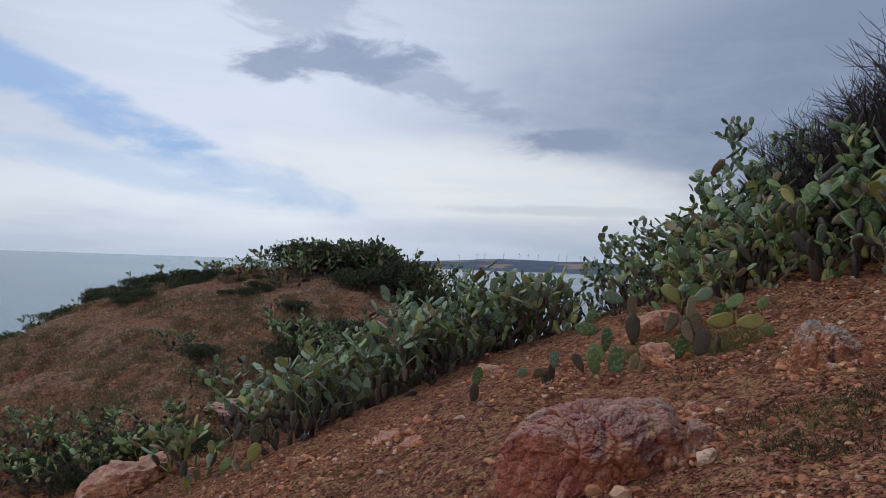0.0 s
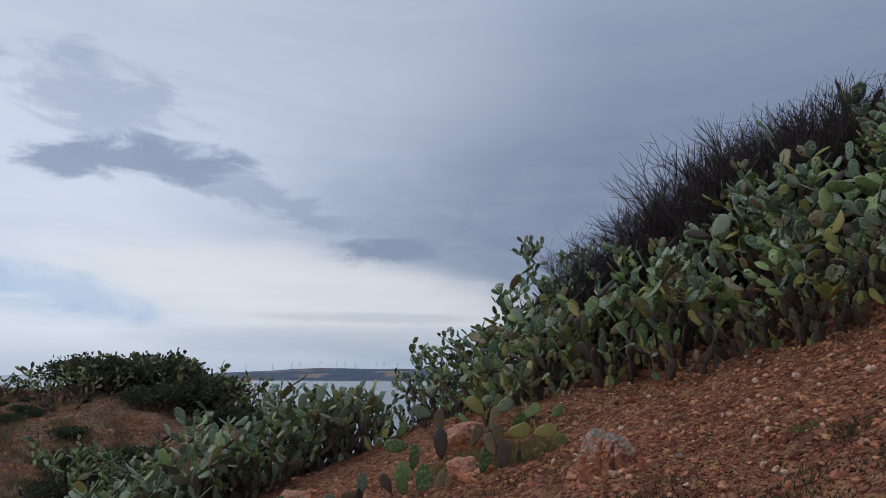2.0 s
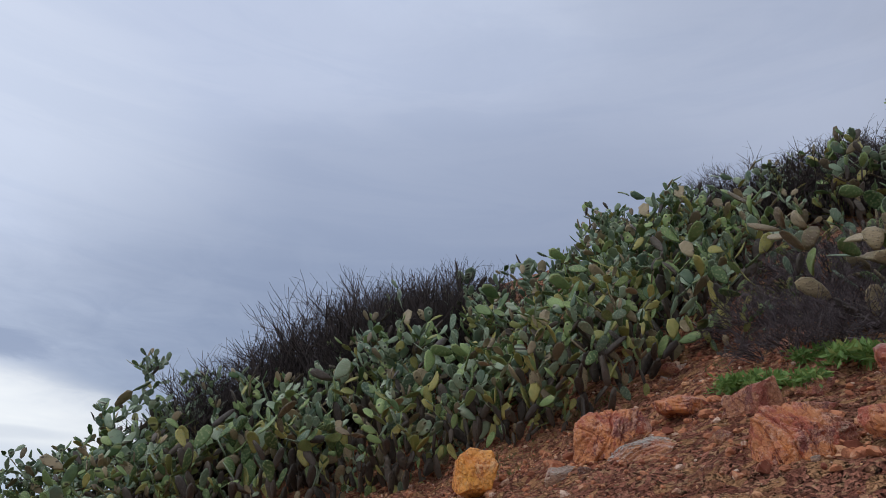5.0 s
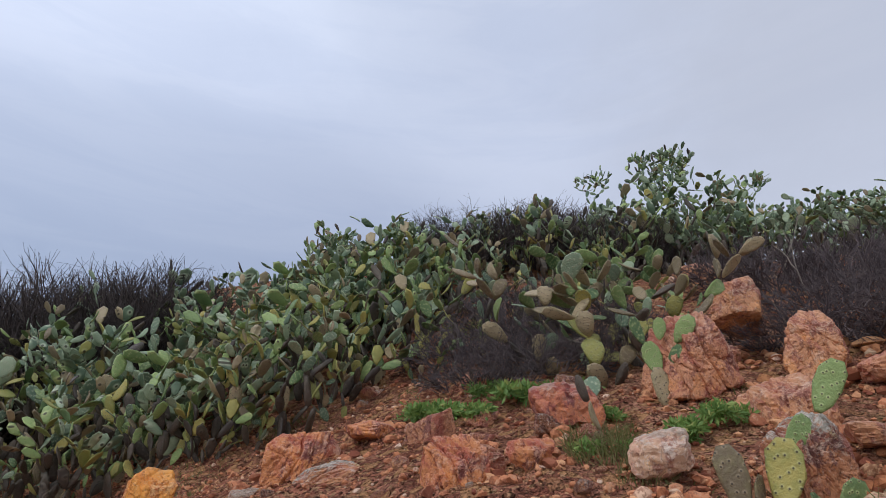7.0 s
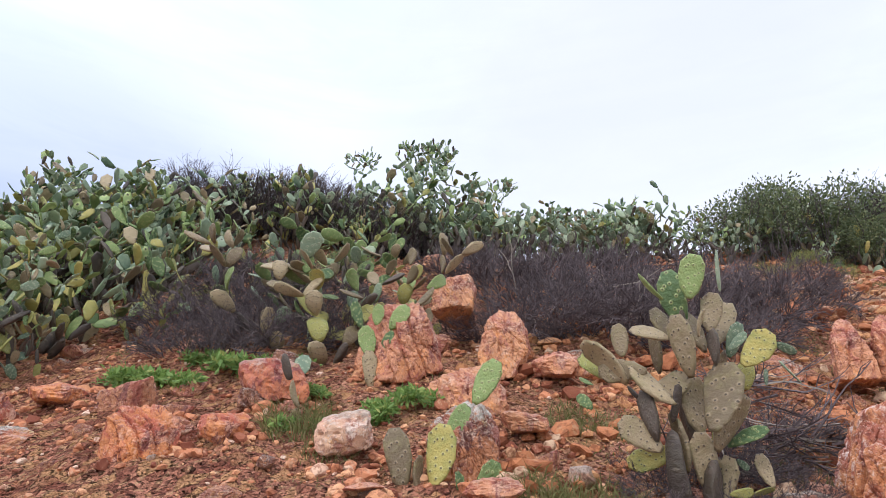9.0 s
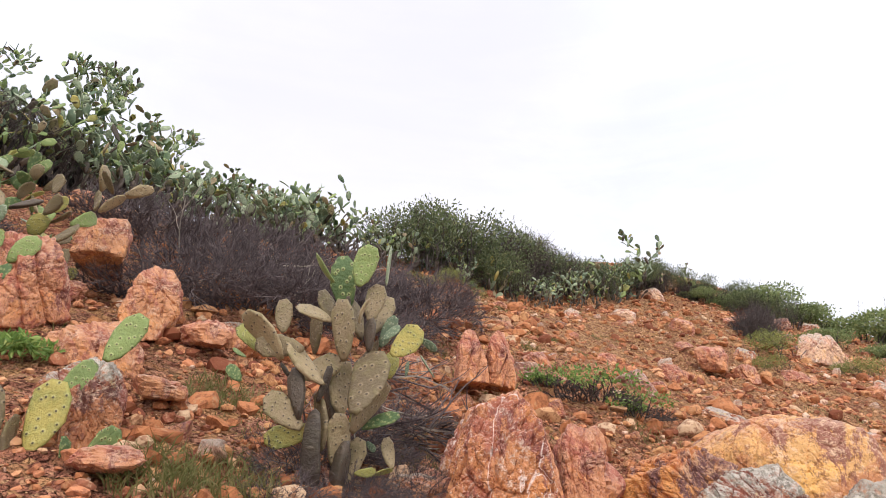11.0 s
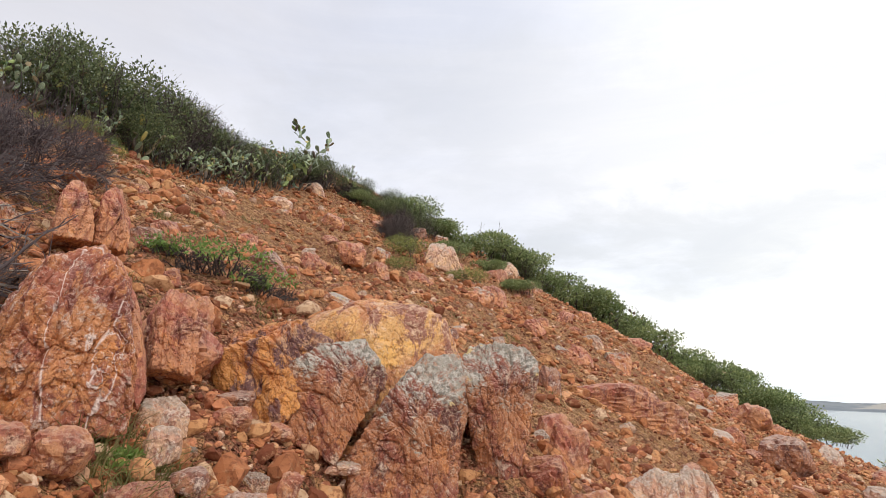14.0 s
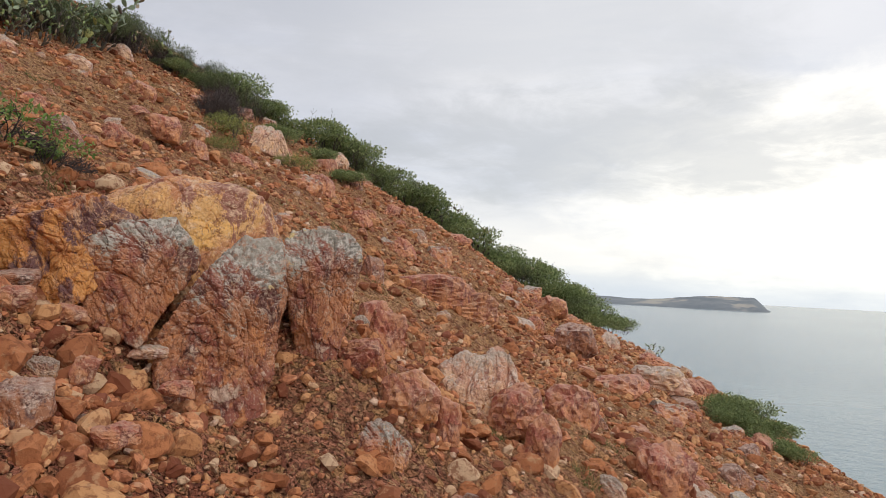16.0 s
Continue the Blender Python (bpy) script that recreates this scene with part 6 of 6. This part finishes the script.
def shrub(name, seed, rx, h, label, leaves=0, leaf=0.05, leaf_mat=None, stems=30, upright=0.5, twig_mat=None, forks=4, thin=0.004, shell=0.55, lumps=7, wide=0.5, group="", twig_h=1.0):
    t = thing(name, 0, 0, 0, label, "shrub" if name != "dead_brush" else "brushwood", group)
    if stems:
        tagged(part_of(t, "branchwork", twigs_mesh("branchwork", seed, stems, rx, h * twig_h, upright, twig_mat or TWIG_DARK, forks, thin)), kind="stuff")
    if name == "dead_brush":
        rng = random.Random(seed + 5)
        for i in range(5):
            V, F = [], []
            a = rng.uniform(0, 6.283)
            p = Vector((rng.uniform(-0.6, 0.6) * rx, rng.uniform(-0.6, 0.6) * rx, 0.03))
            pts, _ = stem(rng, p, Vector((math.cos(a), math.sin(a), rng.uniform(0.2, 0.9))).normalized(), rng.uniform(0.4, 0.8), 6, 0.2, 0)
            tube(V, F, pts, 0.010, 0.003)
            sub, _ = stem(rng, pts[3], (pts[3] - pts[2]).normalized() + Vector((rng.gauss(0, 0.7), rng.gauss(0, 0.7), 0.2)), 0.3, 4, 0.2, 0)
            tube(V, F, sub, 0.006, 0.002)
            part_of(t, "branch", mesh_of("branch", np.concatenate(V), np.concatenate(F), TWIG_GREY, smooth=False), label="bleached grey branch")
    if leaves:
        tagged(part_of(t, "foliage", leaves_mesh("foliage", seed + 1, leaves, rx, h, leaf, leaf_mat, wide, shell, lumps)), kind="stuff")
    return t


UPRIGHT = [Kind(lambda i=i: shrub("bare_shrub", 200 + i, 0.9, 1.9, "dark leafless shrub of upright twigs", stems=230, upright=0.85, twig_mat=TWIG_DARK, forks=9, thin=0.0045, group="bare shrubs")) for i in range(3)]
TANGLE = [Kind(lambda i=i: shrub("dead_brush", 210 + i, 1.0, 0.75, "low tangle of dead purple-brown twigs", stems=200, upright=0.14, twig_mat=TWIG_BROWN, forks=7, thin=0.004, group="dead brush")) for i in range(3)]
LEAFY = [Kind(lambda i=i: shrub("leafy_shrub", 220 + i, 1.25, 1.35, "rounded dark green shrub with small leaves and bare tips", 5600, 0.062, LEAF_DARK, 60, 0.8, TWIG_DARK, 5, 0.005, 0.5, 12, group="leafy shrubs", twig_h=1.3)) for i in range(3)]
LOW = [Kind(lambda i=i: shrub("ground_shrub", 230 + i, 1.0, 0.55, "low spreading shrub with bright green leaves", 6000, 0.055, LEAF_MID, 34, 0.6, TWIG_DARK, 3, 0.005, 0.6, 10, 0.6, group="ground shrubs", twig_h=1.35)) for i in range(3)]
SUCC = [Kind(lambda i=i: shrub("succulent_clump", 240 + i, 0.22, 0.16, "bright green succulent clump between the stones", 420, 0.06, LEAF_LIME, 0, shell=0.2, lumps=8, wide=0.42, group="succulents")) for i in range(3)]
CREEPER = Kind(lambda: shrub("creeping_shrub", 250, 0.55, 0.28, "small sprawling shrub with bare twigs and lime leaves", 330, 0.048, LEAF_LIME, 130, 0.2, TWIG_DARK, 3, 0.004, 0.3, 9, group="ground shrubs"))

for x, y, a, s in ((5.2, 10.2, 0, 1.1), (5.7, 9.9, 90, 1.25), (6.1, 9.4, 200, 1.3), (6.5, 9.0, 30, 1.35), (6.9, 8.4, 130, 1.38), (7.3, 7.9, 260, 1.25), (7.8, 7.4, 70, 1.12), (5.6, 10.6, 190, 0.9), (5.45, 10.05, 61, 1.2), (6.3, 9.2, 152, 1.32), (6.7, 8.75, 245, 1.36), (7.1, 8.15, 332, 1.32), (7.55, 7.65, 17, 1.2), (8.2, 7.1, 20, 0.95)):
    UPRIGHT[int(a) % 3].put(x, y, a, s * 1.1)
for x, y, a, s in ((9.6, 3.0, 10, 0.8), (10.0, 2.2, 100, 0.9), (10.5, 1.6, 200, 0.95), (10.8, 0.9, 300, 0.9), (11.4, 1.8, 50, 0.9), (10.2, 3.4, 150, 0.8), (11.2, 0.2, 210, 0.8)):
    UPRIGHT[int(a) % 3].put(x, y, a, s * 0.85, wide=1.4)
for x, y, a, s in ((6.5, -1.7, 0, 1.1), (6.6, -2.5, 80, 1.15), (6.7, -3.4, 160, 1.1), (7.4, -2.1, 240, 1.2), (7.6, -3.1, 20, 1.2), (7.0, -4.3, 110, 0.95), (8.3, -3.9, 60, 1.1), (6.5, -1.0, 200, 0.7), (8.1, -1.4, 300, 1.1), (6.1, -3.1, 30, 0.8), (8.6, -2.6, 150, 1.2), (7.9, -4.9, 10, 0.9), (8.8, -1.0, 90, 1.0)):
    TANGLE[int(a) % 3].put(x, y, a, s)
for x, y, a, s in ((6.0, 1.2, 40, 0.75), (5.7, 1.6, 150, 0.65), (6.4, 0.5, 250, 0.75), (7.1, 0.9, 10, 0.9), (6.5, 1.5, 100, 0.8), (6.5, 2.0, 70, 0.75), (7.1, 1.7, 200, 0.85), (7.7, 1.6, 310, 0.8)):
    TANGLE[int(a) % 3].put(x, y, a, s)
for x, y, a, s in ((9.9, -7.0, 0, 1.1), (10.4, -6.2, 70, 1.0), (10.2, -8.2, 160, 1.05), (10.6, -9.4, 210, 0.9), (11.4, -7.4, 300, 1.1), (9.4, -7.6, 250, 0.7), (10.8, -10.6, 30, 0.75), (11.2, -12.0, 100, 0.65), (11.3, -14.6, 190, 0.7), (12.0, -15.8, 280, 0.6)):
    LEAFY[int(a) % 3].put(x, y, a, s)
for x, y, a, s in ((8.9, 0.8, 60, 0.5),):
    LOW[int(a) % 3].put(x, y, a, s)
BELT = [Kind(lambda i=i: shrub("ridge_shrub", 260 + i, 1.0, 0.62, "low dark green shrub in a belt on the spur, in the gully standing in for shaded cactus", 2600, 0.085, LEAF_RIDGE, 14, 0.5, TWIG_DARK, 3, 0.006, 0.5, 9, 0.6, group="shrubs on the spur")) for i in range(3)]
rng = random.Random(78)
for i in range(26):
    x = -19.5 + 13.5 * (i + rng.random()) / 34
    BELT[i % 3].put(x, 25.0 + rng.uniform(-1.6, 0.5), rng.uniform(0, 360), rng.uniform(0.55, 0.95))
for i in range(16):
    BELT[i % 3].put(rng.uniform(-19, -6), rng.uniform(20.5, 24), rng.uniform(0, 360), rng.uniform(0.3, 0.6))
LIME = Kind(lambda: shrub("ground_shrub", 236, 0.8, 0.75, "low yellow-green shrub among the stones", 1800, 0.05, LEAF_OLIVE, 20, 0.5, TWIG_DARK, 3, 0.005, 0.55, 8, 0.5, group="ground shrubs"))
for x, y, a, s in ((6.9, 2.1, 50, 0.5), (7.2, 1.4, 150, 0.45), (6.3, -11.5, 0, 0.5), (6.6, -12.2, 90, 0.75), (5.75, -13.8, 200, 0.6), (6.0, -13.6, 20, 0.4), (8.7, -5.7, 10, 0.4), (9.0, -6.3, 100, 0.4), (8.6, -6.5, 190, 0.3), (9.2, -5.6, 60, 0.35), (9.3, -6.9, 20, 0.35)):
    LIME.put(x, y, a, s)
# the belt of shrubs along the seaward ridge
for x, y, a, s in ((9.6, -17.6, 0, 1.1), (8.9, -18.2, 40, 0.9), (7.7, -19.6, 80, 1.3), (7.0, -20.6, 120, 1.25), (6.2, -21.4, 160, 1.2), (5.4, -22.2, 200, 1.25), (4.7, -22.8, 240, 1.25), (3.9, -23.2, 280, 1.3), (3.2, -22.4, 320, 1.1)):
    LOW[int(a) % 3].put(x, y, a, s * 1.22)
for x, y, a, s in ((2.4, -23.6, 20, 1.25), (1.6, -23.4, 60, 1.2), (0.9, -23.2, 100, 1.2), (0.2, -22.9, 140, 1.2), (-0.5, -22.4, 180, 1.15), (-1.1, -21.7, 220, 1.0), (-1.7, -21.2, 260, 0.85), (6.6, -17.4, 300, 0.6), (5.6, -16.8, 340, 0.55), (7.4, -16.2, 50, 0.6),
                   (-4.0, -15.4, 15, 0.7), (-4.2, -14.6, 55, 0.65), (-3.7, -14.9, 95, 0.5), (-4.4, -13.8, 135, 0.5), (9.9, -16.6, 33, 0.6), (10.3, -15.9, 77, 0.55)):
    LOW[int(a) % 3].put(x, y, a, s * 1.22)
for x, y, a, s in ((8.6, -16.8, 20, 0.6), (9.3, -16.4, 140, 0.55), (6.7, -20.2, 220, 0.55), (1.0, -22.6, 60, 0.5), (-0.9, -21.4, 80, 0.5)):
    LEAFY[int(a) % 3].put(x, y, a, s)
for x, y, a, q in UPRIGHT_CREST:
    UPRIGHT[int(a) % 3].put(x, y, a, q)
for x, y, a, q in ((10.2, -11.4, 10, 0.6), (10.7, -12.6, 120, 0.55), (10.9, -13.9, 200, 0.6), (10.9, -15.2, 310, 0.6), (10.4, -16.2, 40, 0.6), (9.9, -16.9, 150, 0.6)):
    LEAFY[int(a) % 3].put(x, y, a, q)
for x, y, a, q in ((10.6, -11.9, 20, 0.55), (10.9, -14.5, 80, 0.5), (10.6, -15.6, 160, 0.45), (7.6, -13.6, 40, 0.6), (7.9, -14.1, 200, 0.6)):
    UPRIGHT[int(a) % 3].put(x, y, a, q)
for x, y, a, q in ((10.5, -12.4, 0, 0.6), (10.6, -13.2, 50, 0.65), (10.8, -14.4, 90, 0.5), (10.6, -15.4, 170, 0.5), (9.8, -9.4, 20, 0.5), (9.6, -10.4, 120, 0.45)):
    FAR[int(a) % 3].put(x, y, a, q)
for x, y, s in ((4.7, -4.85, 1.1), (4.45, -5.2, 0.85), (4.95, -4.6, 0.7)):
    CREEPER.put(x, y, s * 90, s)
for i, (x, y, s) in enumerate(((5.15, 2.07, 1.2), (5.0, 1.8, 1.2), (4.89, 1.51, 1.1), (5.18, 1.2, 1.3), (5.29, 0.97, 1.0), (5.3, 0.7, 0.9), (4.68, 0.58, 0.9), (4.5, 0.06, 1.0), (4.6, -0.16, 1.1), (4.4, 0.1, 0.8), (4.14, 0.62, 0.8), (5.35, 1.5, 1.0), (4.21, 0.39, 0.6), (2.9, -2.65, 0.8), (4.95, -4.5, 0.9), (4.45, -5.2, 1.0))):
    SUCC[i % 3].put(x, y, i * 50, s * 0.85)


def sticks():
    """Broken bleached branches lying on the ground."""
    rng = random.Random(9)
    t = thing("fallen_branches", 0, 0, 0, "heap of broken grey-brown branches on the ground", "brushwood")
    for i in range(34):
        V, F = [], []
        p = Vector((rng.uniform(-0.45, 0.45), rng.uniform(-0.4, 0.4), rng.uniform(0.02, 0.2)))
        a = rng.uniform(0, 6.283)
        pts, _ = stem(rng, p, Vector((math.cos(a), math.sin(a), rng.uniform(-0.15, 0.25))).normalized(), rng.uniform(0.3, 0.75), 6, 0.16, 0)
        tube(V, F, pts, rng.uniform(0.006, 0.012), 0.003)
        for k in (2, 4):
            sub, _ = stem(rng, pts[k], (pts[k] - pts[k - 1]).normalized() + Vector((rng.gauss(0, 0.6), rng.gauss(0, 0.6), 0.1)), 0.2, 3, 0.2, 0)
            tube(V, F, sub, 0.005, 0.002)
        part_of(t, "branch", mesh_of("branch", np.concatenate(V), np.concatenate(F), TWIG_GREY if i % 5 == 0 else TWIG_BROWN, smooth=False))
    return t


STICKS = Kind(sticks)
STICKS.put(4.2, -2.65, 0, 1.0)
STICKS.put(4.0, -2.5, 130, 0.9)
STICKS.put(4.9, -2.8, 220, 1.0)
STICKS.put(4.15, -2.15, 300, 0.8)
for x, y, a, q in ((3.5, -1.75, 0, 0.32), (3.75, -1.5, 70, 0.36), (3.3, -1.9, 140, 0.26), (3.9, -1.85, 210, 0.42), (3.45, -1.35, 280, 0.28), (3.15, -1.6, 30, 0.22), (3.6, -2.15, 100, 0.34)):
    TANGLE[int(a) % 3].put(x, y, a, q)
TANGLE[1].put(4.35, -2.45, 20, 0.5)
TANGLE[0].put(4.0, -2.1, 80, 0.38)


def grass(name, spots, seed, label, width=0.007, mat=GRASS):
    """Blades of dry grass in tufts and thin mats."""
    g = np.random.RandomState(seed)
    P, F, n = [], [], 0
    for x, y, r, count, h in spots:
        a, q = g.uniform(0, 6.283, count), r * np.sqrt(g.rand(count))
        bx, by = x + q * np.cos(a), y + q * np.sin(a)
        base = np.stack([bx, by, ground(bx, by) - 0.01], -1)
        lean = g.normal(size=(count, 3)) * (0.45, 0.45, 0.1) + (0, 0, 1)
        lean /= np.linalg.norm(lean, axis=1)[:, None]
        hh = h * g.uniform(0.5, 1.2, (count, 1))
        side = np.cross(lean, g.normal(size=(count, 3)))
        side /= np.linalg.norm(side, axis=1)[:, None]
        w = width / 2
        mid = base + lean * hh * 0.55
        tip = base + lean * hh + np.stack([lean[:, 0], lean[:, 1], -0.3 * np.ones(count)], -1) * hh * 0.5
        P.append(np.stack([base - side * w, base + side * w, mid + side * w * 0.8, mid - side * w * 0.8, tip], 1).reshape(-1, 3))
        i = n + np.arange(count)[:, None] * 5
        F.append(np.concatenate([i + (0, 1, 2), i + (0, 2, 3), i + (3, 2, 4)]))
        n += count * 5
    return tagged(new(name, mesh_of(name, np.concatenate(P), np.concatenate(F), mat, smooth=False)), label, "grass", kind="stuff")


tufts = [(2.85, -2.65, 0.28, 600, 0.22), (3.4, -0.75, 0.2, 400, 0.15), (4.2, 0.5, 0.25, 500, 0.18), (3.45, -1.1, 0.22, 400, 0.14), (2.25, 6.3, 0.4, 900, 0.16), (1.8, 6.6, 0.35, 500, 0.14), (3.9, 0.3, 0.15, 200, 0.1), (4.5, -1.3, 0.25, 300, 0.12)]
g = random.Random(12)
for i in range(420):
    a, r = radians(g.uniform(-30, 200) if i < 240 else g.uniform(110, 190)), 2.5 + 14 * g.random()
    x, y = r * math.sin(a), r * math.cos(a)
    if vnoise(np.array(x / 2.2), np.array(y / 2.2), 50) > 0.05:
        tufts.append((x, y, g.uniform(0.08, 0.3), g.randrange(40, 130), g.uniform(0.04, 0.1)))
cushions = [(x, y, 0.12 + 0.05 * (i % 3), 170, 0.05 + 0.015 * (i % 2)) for i, (x, y) in enumerate(((1.55, 3.55), (1.7, 3.98), (1.95, 3.73), (1.62, 3.32), (1.81, 3.28), (2.16, 3.7), (2.17, 3.11), (2.41, 2.99), (2.19, 2.74), (3.0, 3.2), (2.7, 2.7), (1.9, 5.6)))]
grass("cushion_plants", cushions, 5, "dark brown-green cushion plants in the gravel", 0.006, CUSHION)
grass("dry_grass", tufts, 3, "sparse dry yellow-green grass tufts on the soil")

# spur shrubs; those about y 10-11 are dark stand-ins for shaded prickly pears
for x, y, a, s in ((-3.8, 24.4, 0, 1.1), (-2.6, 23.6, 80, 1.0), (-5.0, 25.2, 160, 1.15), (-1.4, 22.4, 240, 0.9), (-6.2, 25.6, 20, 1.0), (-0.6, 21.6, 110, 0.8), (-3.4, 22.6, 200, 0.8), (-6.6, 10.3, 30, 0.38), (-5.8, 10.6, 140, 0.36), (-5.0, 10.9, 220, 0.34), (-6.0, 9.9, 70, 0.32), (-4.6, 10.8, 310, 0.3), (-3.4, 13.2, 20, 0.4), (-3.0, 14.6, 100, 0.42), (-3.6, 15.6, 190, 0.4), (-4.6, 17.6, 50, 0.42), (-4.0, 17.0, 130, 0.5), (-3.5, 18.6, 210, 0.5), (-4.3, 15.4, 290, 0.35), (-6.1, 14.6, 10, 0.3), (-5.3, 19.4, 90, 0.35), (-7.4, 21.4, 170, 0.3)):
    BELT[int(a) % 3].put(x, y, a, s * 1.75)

# small dry clumps all over the spur
rng = random.Random(31)
spots = []
for i in range(2100):
    x, y = rng.uniform(-20, 0), rng.uniform(10.5, 26)
    if vnoise(np.array(x / 2.0), np.array(y / 2.0), 61) > -0.35 and x < -0.35 * (y - 9):
        spots.append((x, y, rng.uniform(0.08, 0.45), rng.randrange(18, 46), rng.uniform(0.08, 0.24)))
grass("dry_scrub", spots, 8, "dry brown scrub and grass over the spur", 0.026, SCRUB)

# the far prickly pears, gathered
base = np.cumsum([0] + [len(p) for p, _, _ in FAR_MASS])
far_mesh = mesh_of("pear_scrub", np.concatenate([p for p, _, _ in FAR_MASS]), np.concatenate([f + b for (_, f, _), b in zip(FAR_MASS, base)]))
for kind in KINDS:
    far_mesh.materials.append(PADS[kind][0].materials[0])
far_mesh.polygons.foreach_set("material_index", np.concatenate([k for _, _, k in FAR_MASS]).astype(np.int32))
tagged(new("pear_scrub", far_mesh), "green prickly pear scrub over the far ridges, darkened for its own shade", "cactus", kind="stuff")
